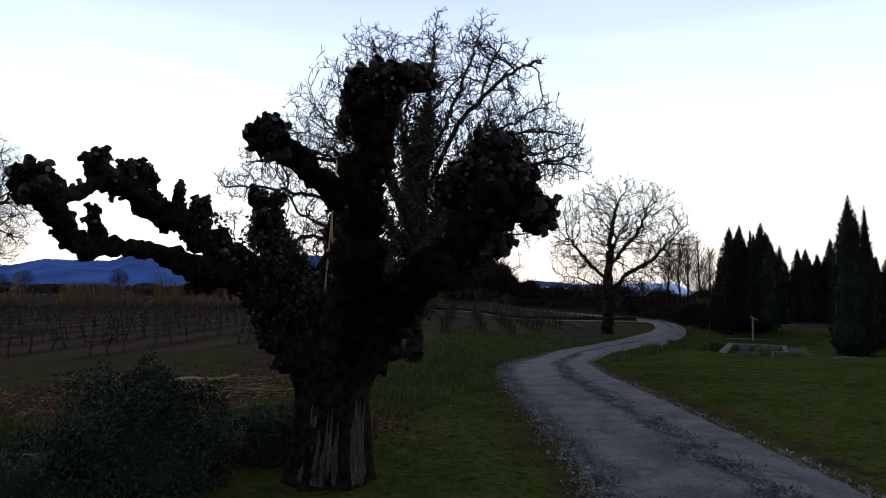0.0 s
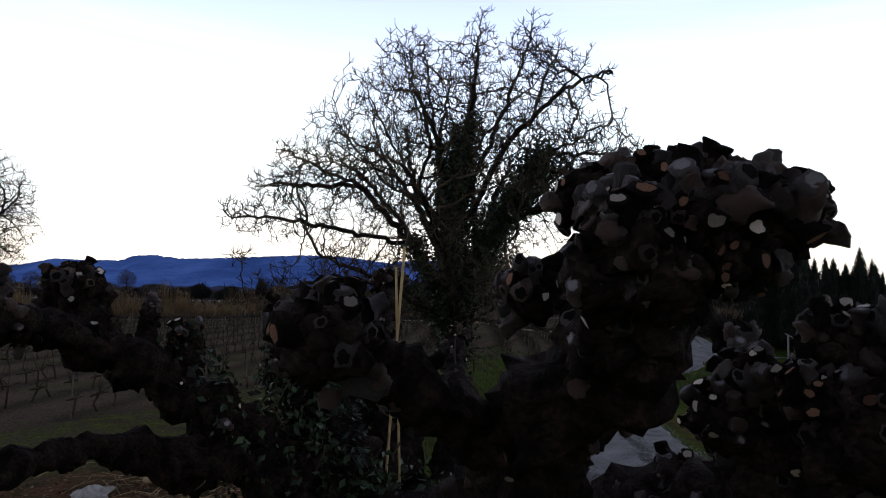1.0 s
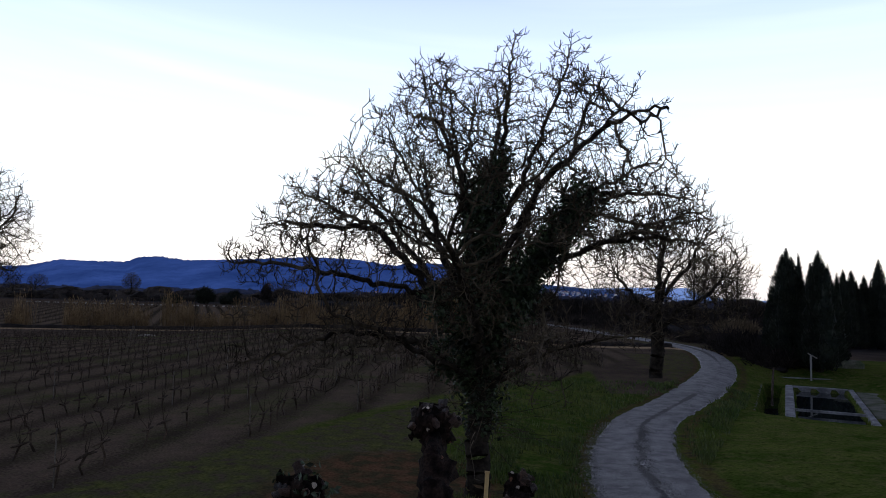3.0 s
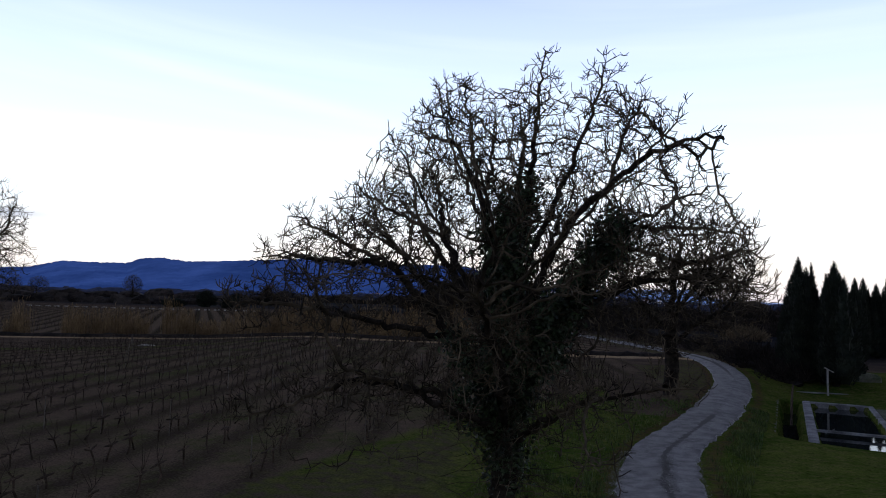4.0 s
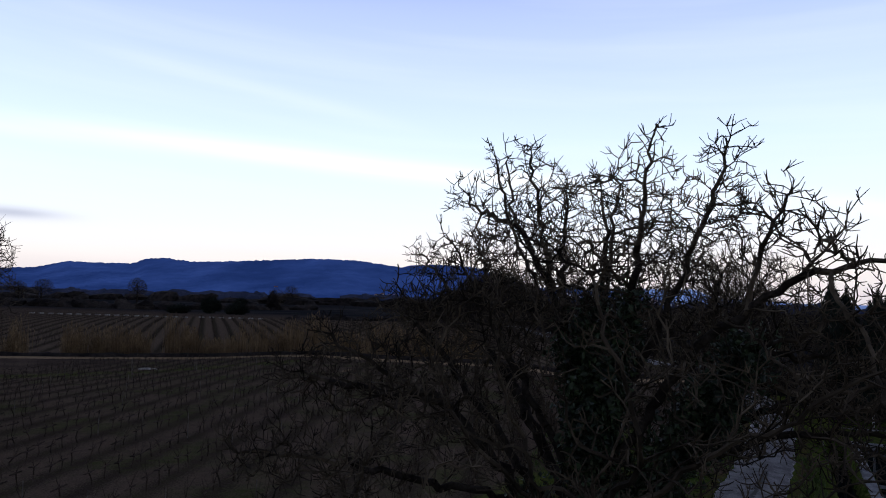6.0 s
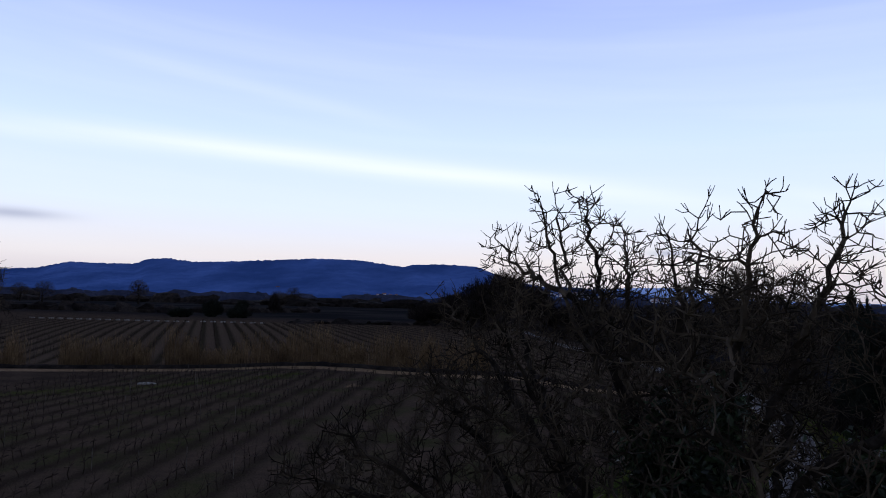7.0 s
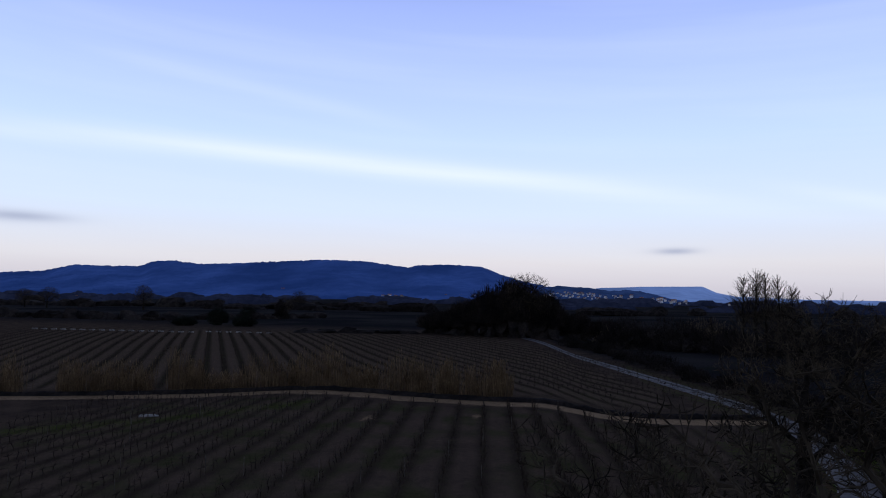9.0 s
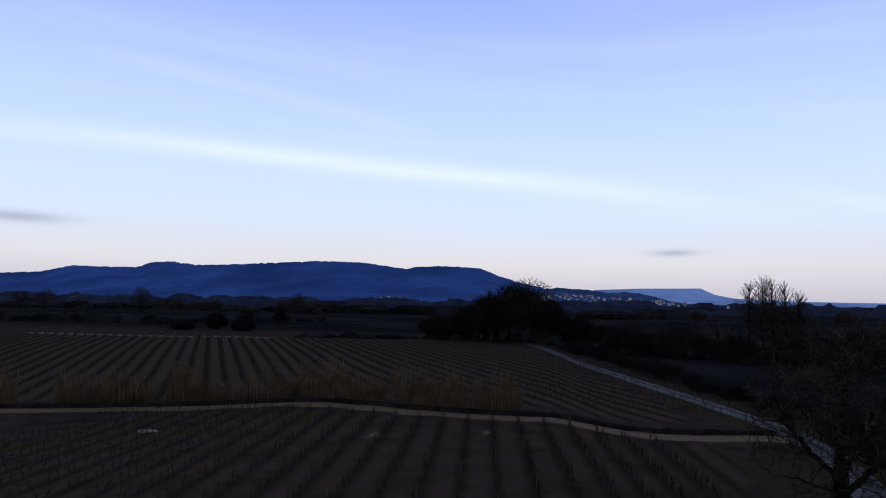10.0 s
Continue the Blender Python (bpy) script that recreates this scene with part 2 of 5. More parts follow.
    near_q, far_q = strip(0.08, -1.8, 2.35), strip(0.504, 26.6, 3.0)
    earth = blend(sharpen(mid, 0.35, 0.65), (0.146, 0.104, 0.074), (0.092, 0.068, 0.052))
    weeds = blend(sharpen(noise_tex(0.9), 0.4, 0.62), (0.034, 0.026, 0.020), (0.042, 0.040, 0.020))
    col = blend(ragged(sp.outputs[0]), soil, grass)
    for q, k in ((near_q, 0), (far_q, 1)):
        green = blend(sharpen(mid, 0.35, 0.65), (0.082, 0.082, 0.032), (0.050, 0.066, 0.018))
        between = blend(sharpen(noise_tex(0.22), 0.47, 0.62, 0.0, 0.95 if k == 0 else 0.15), earth, green)
        lines = blend(sharpen(q, 0.06, 0.30), weeds, between)
        col = blend(calc("MULTIPLY", rw.outputs[k], 0.55 if k == 0 else 0.85), col, lines)
    # far plain: hedged fields, dark winter grass, ploughland; bluish haze put into the colour
    hazed_plots = blend(sharpen(noise_tex(0.018, 3), 0.42, 0.58), (0.020, 0.020, 0.024), (0.042, 0.040, 0.040))
    hazed_plots = blend(sharpen(noise_tex(0.2), 0.5, 0.75, 0.0, 0.6), hazed_plots, (0.026, 0.034, 0.020))
    col = blend(rw.outputs[2], col, hazed_plots)
    col = blend(ragged(sp.outputs[1]), col, litter)
    col = blend(ragged(sp.outputs[2]), col, pale)
    hv = n.new("ShaderNodeHueSaturation")
    l.new(col, hv.inputs["Color"])
    l.new(sharpen(small, 0.3, 0.7, 0.65, 1.35), hv.inputs["Value"])
    l.new(hv.outputs[0], b.inputs["Base Color"])
    bp = n.new("ShaderNodeBump")
    bp.inputs["Strength"].default_value, bp.inputs["Distance"].default_value = 0.8, 0.05
    l.new(small, bp.inputs["Height"])
    l.new(bp.outputs[0], b.inputs["Normal"])
    return m


def road_material():
    m = mat("worn_asphalt", (0.090, 0.085, 0.088), (0.185, 0.176, 0.178), 1.6, 0.85, 0.25, 16, 0.35, 0.15)
    n, l = m.node_tree.nodes, m.node_tree.links
    b = n["Principled BSDF"]
    old = b.inputs["Base Color"].links[0].from_socket
    va = n.new("ShaderNodeVertexColor")
    va.layer_name = "wear"
    sp = n.new("ShaderNodeSeparateColor")
    l.new(va.outputs[0], sp.inputs[0])
    co = n.new("ShaderNodeTexCoord")
    tx = n.new("ShaderNodeTexNoise")
    tx.inputs["Scale"].default_value, tx.inputs["Detail"].default_value = 6.0, 8
    l.new(co.outputs["Object"], tx.inputs["Vector"])
    for k, colr in ((2, (0.21, 0.205, 0.20)), (0, (0.045, 0.042, 0.042)), (1, (0.36, 0.35, 0.34))):
        ad = n.new("ShaderNodeMath")
        ad.operation = "ADD"
        l.new(sp.outputs[k], ad.inputs[0])
        l.new(tx.outputs[0], ad.inputs[1])
        mr = n.new("ShaderNodeMapRange")
        mr.inputs[1].default_value, mr.inputs[2].default_value = 0.95, 1.15
        l.new(ad.outputs[0], mr.inputs[0])
        mx = n.new("ShaderNodeMix")
        mx.data_type = "RGBA"
        l.new(mr.outputs[0], mx.inputs["Factor"])
        l.new(old, mx.inputs["A"])
        mx.inputs["B"].default_value = (*colr, 1)
        old = mx.outputs["Result"]
    l.new(old, b.inputs["Base Color"])
    return m


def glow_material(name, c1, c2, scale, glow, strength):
    """Distant backdrop of far land: blue evening haze painted as colour and faint glow."""
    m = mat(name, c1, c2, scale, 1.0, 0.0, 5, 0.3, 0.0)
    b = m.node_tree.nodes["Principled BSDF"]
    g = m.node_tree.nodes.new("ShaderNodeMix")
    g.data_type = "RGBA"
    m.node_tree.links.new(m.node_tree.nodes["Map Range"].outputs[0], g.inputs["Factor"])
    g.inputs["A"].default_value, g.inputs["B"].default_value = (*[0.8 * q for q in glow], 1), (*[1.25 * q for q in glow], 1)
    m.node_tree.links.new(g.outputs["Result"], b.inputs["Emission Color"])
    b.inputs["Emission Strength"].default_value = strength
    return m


GROUND, ASPHALT = ground_material(), road_material()
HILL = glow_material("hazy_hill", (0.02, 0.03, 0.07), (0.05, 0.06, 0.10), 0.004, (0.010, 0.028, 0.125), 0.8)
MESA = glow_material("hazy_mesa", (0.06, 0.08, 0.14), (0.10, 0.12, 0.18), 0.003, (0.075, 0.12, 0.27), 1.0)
NEARHILL = glow_material("hazy_wooded_hill", (0.02, 0.025, 0.04), (0.045, 0.05, 0.07), 0.02, (0.011, 0.025, 0.085), 0.8)
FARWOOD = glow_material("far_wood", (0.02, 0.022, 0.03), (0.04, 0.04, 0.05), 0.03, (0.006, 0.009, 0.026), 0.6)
WATER = bpy.data.materials.new("still_water")
WATER.use_nodes = True
wb = WATER.node_tree.nodes["Principled BSDF"]
wb.inputs["Base Color"].default_value = (0.01, 0.014, 0.016, 1)
wb.inputs["Roughness"].default_value, wb.inputs["IOR"].default_value = 0.03, 1.33
wb.inputs["Specular IOR Level"].default_value = 0.6


# ---- mesh helpers ----
class Acc:
    """Collects vertices and faces of one mesh."""

    def __init__(self):
        self.v, self.f, self.m, self.n = [], [], [], 0

    def add(self, v, f, material=0):
        v = np.asarray(v, float).reshape(-1, 3)
        self.v.append(v)
        f = np.asarray(f, int)
        self.f.extend((f + self.n).tolist())
        self.m.extend([material] * len(f))
        self.n += len(v)

    def mesh(self, name, mats, smooth=False):
        me = bpy.data.meshes.new(name)
        me.from_pydata(np.concatenate(self.v).tolist() if self.v else [], [], self.f)
        for mt in mats if isinstance(mats, (list, tuple)) else [mats]:
            me.materials.append(mt)
        if len(set(self.m)) > 1:
            me.polygons.foreach_set("material_index", self.m)
        if smooth:
            me.polygons.foreach_set("use_smooth", [True] * len(me.polygons))
        me.update()
        return me


def part(name, acc, mats, parent=None, label="", smooth=False, kind=""):
    ob = new(name, acc.mesh(name, mats, smooth) if isinstance(acc, Acc) else acc)
    if parent:
        ob.parent = parent
        ob.matrix_parent_inverse = parent.matrix_world.inverted()
    return tagged(ob, label, kind=kind)


def thing(name, place, label, category, group="", kind=""):
    ob = new(name)
    ob.empty_display_size = 0.2
    ob.matrix_world = Matrix.Translation(place)
    return tagged(ob, label, category, group, kind)


def prisms(acc, a, b, ra, rb, sides=3, material=0, caps=False):
    """Many tapered sticks at once from points a to points b."""
    a, b = np.asarray(a, float).reshape(-1, 3), np.asarray(b, float).reshape(-1, 3)
    n = len(a)
    if not n:
        return
    ra, rb = np.broadcast_to(ra, n)[:, None, None], np.broadcast_to(rb, n)[:, None, None]
    w = b - a
    w = w / np.maximum(np.linalg.norm(w, axis=1, keepdims=True), 1e-6)
    ref = np.where(np.abs(w[:, 2:3]) > 0.9, np.array([[1.0, 0, 0]]), np.array([[0, 0, 1.0]]))
    s = np.cross(w, ref)
    s /= np.maximum(np.linalg.norm(s, axis=1, keepdims=True), 1e-6)
    u = np.cross(w, s)
    ang = np.arange(sides) * 2 * math.pi / sides
    ring = np.cos(ang)[None, :, None] * s[:, None] + np.sin(ang)[None, :, None] * u[:, None]
    v = np.concatenate([a[:, None] + ring * ra, b[:, None] + ring * rb], 1).reshape(-1, 3)
    k = np.arange(sides)
    q = np.stack([k, (k + 1) % sides, (k + 1) % sides + sides, k + sides], 1)
    f = (q[None] + (np.arange(n) * 2 * sides)[:, None, None]).reshape(-1, 4)
    acc.add(v, f, material)
    if caps:
        base = acc.n - len(v)
        for i in range(n):
            acc.f.append([base + i * 2 * sides + sides + j for j in range(sides)])
            acc.m.append(material)


def fbm(p, s=1.0):
    return noise.fractal(Vector(p) * s, 1.0, 2.1, 4)


def tube(acc, pts, radii, sides=14, rough=0.15, scale=3.0, material=0, per=6, end=True):
    """A gnarled limb along a smooth line through pts."""
    pts, radii = np.asarray(pts, float), np.asarray(radii, float)
    t = np.arange(len(pts))
    tt = np.linspace(0, len(pts) - 1, (len(pts) - 1) * per + 1)
    m = np.gradient(pts, axis=0)
    i = np.minimum(tt.astype(int), len(pts) - 2)
    h = (tt - i)[:, None]
    p0, p1, m0, m1 = pts[i], pts[i + 1], m[i], m[i + 1]
    c = (2 * h**3 - 3 * h**2 + 1) * p0 + (h**3 - 2 * h**2 + h) * m0 + (-2 * h**3 + 3 * h**2) * p1 + (h**3 - h**2) * m1
    r = np.interp(tt, t, radii)
    w = np.gradient(c, axis=0)
    w /= np.linalg.norm(w, axis=1, keepdims=True)
    s = np.cross(w[0], (0.3, 1, 0.2))
    v, f = [], []
    for k in range(len(c)):
        s = s - w[k] * (s @ w[k])
        s /= np.linalg.norm(s)
        u = np.cross(w[k], s)
        for j in range(sides):
            a = 2 * math.pi * j / sides
            d = math.cos(a) * s + math.sin(a) * u
            q = c[k] + d * r[k]
            v.append(q + d * r[k] * rough * (2.0 * fbm(q, scale) + 0.9 * fbm(q, scale * 3.1)))
    for k in range(len(c) - 1):
        for j in range(sides):
            f.append([k * sides + j, k * sides + (j + 1) % sides, (k + 1) * sides + (j + 1) % sides, (k + 1) * sides + j])
    acc.add(v, f, material)
    if end:
        acc.f.append([acc.n - sides + j for j in range(sides)])
        acc.m.append(material)


def ico(sub):
    bm = bmesh.new()
    bmesh.ops.create_icosphere(bm, subdivisions=sub, radius=1)
    v = np.array([x.co[:] for x in bm.verts])
    f = [[x.index for x in y.verts] for y in bm.faces]
    bm.free()
    return v, f


ICO = {k: ico(k) for k in (1, 2, 3)}


def lump(acc, c, r, squash=(1, 1, 1), rough=0.35, sub=2, scale=2.2, material=0):
    v, f = ICO[sub]
    c = np.asarray(c, float)
    out = []
    for d in v:
        k = 1 + rough * 2 * fbm(d * 0.8 + c * 3.1, scale)
        out.append(c + d * np.asarray(squash) * r * k)
    acc.add(out, f, material)


def block(acc, lo, hi, material=0, turn=0.0, jitter=0.0):
    """A box with slightly bevelled upright edges, turned about its own middle."""
    (x0, y0, z0), (x1, y1, z1) = lo, hi
    cx, cy = (x0 + x1) / 2, (y0 + y1) / 2
    e = min(x1 - x0, y1 - y0, z1 - z0) * 0.12
    ring = [(x0 + e, y0), (x1 - e, y0), (x1, y0 + e), (x1, y1 - e), (x1 - e, y1), (x0 + e, y1), (x0, y1 - e), (x0, y0 + e)]
    ca, sa = math.cos(turn), math.sin(turn)
    v = []
    for z, inn in ((z0, 0), (z1 - e, 0), (z1, e)):
        for x, y in ring:
            x, y = x - cx, y - cy
            x -= math.copysign(min(inn, abs(x)), x)
            y -= math.copysign(min(inn, abs(y)), y)
            k = random.uniform(-jitter, jitter)
            v.append((cx + x * ca - y * sa + k, cy + x * sa + y * ca + k, z + k * 0.5))
    f = [[k * 8 + j, k * 8 + (j + 1) % 8, (k + 1) * 8 + (j + 1) % 8, (k + 1) * 8 + j] for k in (0, 1) for j in range(8)]
    acc.add(v, f, material)
    acc.f.append([acc.n - 8 + j for j in range(8)])
    acc.m.append(material)


def leaves(acc, centres, size, rng, spread=0.0, material=0, flat=0.0):
    """Small folded kite-shaped leaves, two triangles each."""
    c = np.asarray(centres, float).reshape(-1, 3)
    n = len(c)
    c = c + rng.normal(0, 1, (n, 3)) * spread
    a = rng.normal(0, 1, (n, 3))
    a[:, 2] *= 1 - flat
    a /= np.linalg.norm(a, axis=1, keepdims=True)
    b = np.cross(a, rng.normal(0, 1, (n, 3)) * (1 - flat) + np.array([0, 0, flat * 3]))
    b /= np.maximum(np.linalg.norm(b, axis=1, keepdims=True), 1e-6)
    up = np.cross(a, b)
    s = (size * rng.uniform(0.6, 1.4, n))[:, None]
    v = np.stack([c - a * s, c + b * s * 0.6 + up * s * 0.2, c + a * s, c - b * s * 0.6 + up * s * 0.2], 1).reshape(-1, 3)
    k = np.arange(n)[:, None] * 4
    acc.add(v, np.concatenate([k + [0, 1, 2], k + [0, 2, 3]]), material)


def ss(a, b, v):
    k = min(1.0, max(0.0, (v - a) / (b - a)))
    return k * k * (3 - 2 * k)


def near_pool(x, y):
    """Along and across the basin, from its far left corner."""
    dx, dy = x - 17.7, y - 57.9
    return (-dx * 5.0 - dy * 14.2) / 15.05, (dx * 14.2 - dy * 5.0) / 15.05


def height(x, y):
    """The lie of the land."""
    z = -0.85 * ss(14, 34, y) * ss(-7, 1.5, x)
    z -= 0.75 * ss(-26, -46, x) * ss(40, 76, y) * (1 - ss(110, 160, y))
    z += 0.58 * math.exp(-(((x - 10) / 5) ** 2) - ((y - 24.5) / 8) ** 2)
    t = min(1.0, max(0.0, ((x - 14.9) * 4.9 + (y - 43.5) * 15.0) / (4.9**2 + 15.0**2)))
    d = math.hypot(x - 14.9 - 4.9 * t, y - 43.5 - 15.0 * t)
    return z - 0.85 * (1 - ss(2.5, 7.5, d))


ROAD = [(3.6, -8), (3.0, 0), (2.75, 5), (2.65, 7.7), (2.4, 10), (2.05, 12.6), (1.7, 15.5), (1.5, 19), (1.7, 24.5), (2.3, 29.5), (3.7, 35.5),
        (6.2, 41.2), (10.1, 51.2), (13.8, 62.6), (16.4, 76.5), (16.9, 86), (15.8, 95), (12.1, 111), (5.9, 136), (-2.0, 167), (-7.0, 188), (-12, 206)]
TRACK = [(-110, 68), (-80, 77), (-64.3, 81.3), (-57.8, 83.1), (-49.5, 86.1), (-42, 89), (-34.7, 90.4), (-26.2, 88.2), (-18.5, 85.9), (-11.4, 85.2), (-4.9, 85.2), (0.3, 84.2), (5.2, 83.4), (10.8, 84.0), (15.2, 84.8)]


def smooth_line(pts, per=12):
    p = np.asarray(pts, float)
    m = np.gradient(p, axis=0)
    out = []
    for i in range(len(p) - 1):
        for k in range(per):
            h = k / per
            out.append((2 * h**3 - 3 * h**2 + 1) * p[i] + (h**3 - 2 * h**2 + h) * m[i] + (-2 * h**3 + 3 * h**2) * p[i + 1] + (h**3 - h**2) * m[i + 1])
    return np.array(out + [p[-1]])


ROAD_LINE, TRACK_LINE = smooth_line(ROAD), smooth_line(TRACK)


def off_line(line, x, y):
    return float(np.min(np.hypot(line[:, 0] - x, line[:, 1] - y)))


# ---- ground, road, track ----
def graded(lo, hi, fine_lo, fine_hi, step, grow):
    mid = list(np.arange(fine_lo, fine_hi + step / 2, step))
    up, s = [mid[-1]], step
    while up[-1] < hi:
        s *= grow
        up.append(up[-1] + s)
    dn, s = [mid[0]], step
    while dn[-1] > lo:
        s *= grow
        dn.append(dn[-1] - s)
    return np.array(dn[:0:-1] + mid + up[1:])


def build_ground():
    xs, ys = graded(-4200, 4200, -14, 26, 0.4, 1.09), graded(-400, 4600, -3, 68, 0.4, 1.07)
    v, zone, rows = [], [], []
    for y in ys:
        for x in xs:
            z = height(x, y)
            u, w = near_pool(x, y)
            if 0.2 < u < 17.8 and (0.15 < w < 3.35 or -1.9 < w < -0.75):
                z -= 1.3
            d, near = 99.0, -30 < x < 40 and y < 200
            if near:
                d = off_line(ROAD_LINE, x, y)
            if d < 2.2 and y < 130:
                z -= 0.05
            z += 0.05 * noise.noise((x * 0.7, y * 0.7, 0)) if near and d > 1.8 else 0
            v.append((x, y, z))
            # grass verge and lawns, vineyard soil, leaf litter, bare pale earth
            g = 1.0 - ss(9, 13, d) if x < ROAD_LINE[0][0] else 1.0
            edge = 16 + max(0.0, x + 12) * 2.6
            g = 1.0 if y < edge - 1 else g
            if x < -2.5 and y < edge:
                g = 1.0 - 0.5 * ss(-2.5, -5.0, x)
            lane = float(np.interp(y, ROAD_LINE[:, 1], ROAD_LINE[:, 0]))
            if x > 3 and y < 75:
                g = 1.0 if y < 44 or x > lane - 1.5 else 0.45
            if y > 75:
                g = 0.42 * (1 - ss(3, 7, d))
            if -70 < x < 5 and edge < y < 84:
                g = max(g * (1 - ss(0, 4, y - edge)), 0.33)
            if y > 36 and x < 8:
                g *= 1 - (0.3 if x > -4 and y < 72 else 0.85) * ss(34, 50, y)
            strip = abs((y - 64) - (x + 50) * 0.9)
            if x < -30 and 50 < y < 90:
                g = max(g, 0.72 - 0.1 * strip)
            b = 0.0
            if x < 20 and 55 < y < 110:
                b = 1 - ss(0.8, 2.2, off_line(TRACK_LINE, x, y))
            for px, py, r in ((-21.3, 74.2, 2.2), (-12.1, 77.3, 1.6)):
                b = max(b, 0.62 * (1 - ss(0.1 * r, r, math.hypot((x - px) * 1.6, (y - py) * 0.6))))
            lit = 0.0
            for px, py, rx, ry in ((-6.3, 11.8, 3.4, 4.4), (-2.7, 11.0, 2.0, 3.0), (-7.5, 8.5, 2.5, 2.5), (-4.5, 20.0, 3.5, 5.0)):
                lit = max(lit, 0.85 * (1 - ss(0.5, 1.1, math.hypot((x - px) / rx, (y - py) / ry))))
            rim = 0.55 * (1 - ss(0.2, 0.6, abs(d - 1.75)))
            zone.append((g, max(lit, rim), b, 1.0))
            ty = float(np.interp(x, TRACK_LINE[:, 0], TRACK_LINE[:, 1]))
            nr = ss(0, 3, y - edge) * (1 - ss(-4, -2, y - ty)) * ss(-52, -46, x) * ss(3, 5, d) * (1 if x < 8 else 0)
            fo = x + 0.504 * (y - 98)
            fr = ss(6, 9, y - ty) * (1 - ss(200, 212, y)) * ss(-104, -100, fo) * (1 - ss(30, 34, fo)) * ss(4, 7, d) * (1 if x < 8 else 0)
            # share of the hazed colour: the far plain, and right of the lane
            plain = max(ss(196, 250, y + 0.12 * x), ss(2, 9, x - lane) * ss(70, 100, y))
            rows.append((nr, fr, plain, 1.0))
    nx = len(xs)
    f = [[j * nx + i, j * nx + i + 1, (j + 1) * nx + i + 1, (j + 1) * nx + i] for j in range(len(ys) - 1) for i in range(nx - 1)]
    a = Acc()
    a.add(v, f)
    me = a.mesh("ground", GROUND, True)
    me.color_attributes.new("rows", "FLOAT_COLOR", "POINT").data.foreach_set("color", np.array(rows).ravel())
    me.color_attributes.new("zone", "FLOAT_COLOR", "POINT").data.foreach_set("color", np.array(zone).ravel())
    tagged(new("ground", me), "level grass, bare vineyard soil and leaf litter", "ground", kind="structure")


def build_road():
    line = smooth_line(ROAD, 30)
    w = np.gradient(line, axis=0)
    w /= np.linalg.norm(w, axis=1, keepdims=True)
    side = np.stack([w[:, 1], -w[:, 0]], 1)
    cols = np.array([-1.0, -0.93, -0.8, -0.6, -0.4, -0.25, -0.16, -0.09, -0.03, 0.03, 0.09, 0.15, 0.21, 0.27, 0.34, 0.42, 0.6, 0.8, 0.93, 1.0])

    def broken(k):
        """Where the asphalt has broken up along the middle."""
        return 0.12 + 0.12 * noise.noise((k * 0.06, 8, 1)) + 0.05 * noise.noise((k * 0.4, 2, 1))

    v, wear = [], []
    for k, (p, s) in enumerate(zip(line, side)):
        for c in cols:
            ragg = 1.0 + (0.10 * noise.noise((k * 0.21, c * 3, 2)) + 0.07 * noise.noise((k * 0.9, c, 5)) if abs(c) > 0.9 else 0)
            o = c * 1.33 * ragg - 0.07 + 0.05 * noise.noise((k * 0.3, c * 9, 7))
            x, y = p[0] + s[0] * o, p[1] + s[1] * o
            crown = 0.05 * (1 - c * c) - 0.025 * math.exp(-(((abs(c) - 0.5) / 0.2) ** 2))
            z = height(x, y) + 0.012 + crown - (0.05 if abs(c) > 0.98 else 0)
            v.append((x, y, z))
            c0 = broken(k)
            mid = math.exp(-(((c - c0) / (0.15 + 0.05 * noise.noise((k * 0.09, 1, 3)))) ** 2)) * (0.78 + 0.25 * noise.noise((k * 0.07, 0, 9)))
            chips = math.exp(-(((c - c0 - 0.07) / 0.12) ** 2)) * max(0, 0.42 + 0.6 * noise.noise((k * 0.1, 3, 4)))
            fringe = 0.55 * ss(0.82, 1.0, abs(c))
            wear.append((mid if p[1] < 45 else 0.6 * mid + ss(62, 84, p[1]) * math.exp(-((c / 0.2) ** 2)), max(chips if p[1] < 30 else 0, fringe), 0.5 * math.exp(-(((abs(c) - 0.5) / 0.22) ** 2)) + 0.15 * noise.noise((k * 0.11, c * 2, 6)), 1))
    n = len(cols)
    f = [[k * n + j, k * n + j + 1, (k + 1) * n + j + 1, (k + 1) * n + j] for k in range(len(line) - 1) for j in range(n - 1)]
    a = Acc()
    a.add(v, f)
    me = a.mesh("road", ASPHALT, True)
    me.color_attributes.new("wear", "FLOAT_COLOR", "POINT").data.foreach_set("color", np.array(wear).ravel())
    tagged(new("road", me), "narrow grey asphalt lane, cracked and gravelly along its middle", "road", kind="structure")
    # loose stones on the crumbling edges and along the broken middle
    rng = np.random.default_rng(5)
    near = [k for k in range(len(line)) if 4 < line[k][1] < 34]
    g = Acc()
    for _ in range(30000):
        k = near[rng.integers(len(near))]
        o = rng.choice([-1.40, 1.26, 0.15], p=[0.34, 0.08, 0.58])
        if o == 0.15:
            if noise.noise((k * 0.1, 3, 4)) < rng.uniform(-0.5, 0.25):
                continue
            o = 1.33 * broken(k) + 0.03
        o += rng.normal(0, 0.16 if o < 1 else 0.07)
        p = line[k] + side[k] * o + w[k] * rng.uniform(-0.1, 0.1)
        r = rng.uniform(0.006, 0.024) * (1.25 if p[1] < 10 else 1.0)
        c = np.array([p[0], p[1], height(*p) + 0.03 + (0.035 if abs(o) < 1 else 0)])
        q = rng.normal(0, 1, (4, 3))
        q = q / np.linalg.norm(q, axis=1, keepdims=True) * r
        g.add(c + q, [[0, 1, 2], [0, 3, 1], [1, 3, 2], [0, 2, 3]])
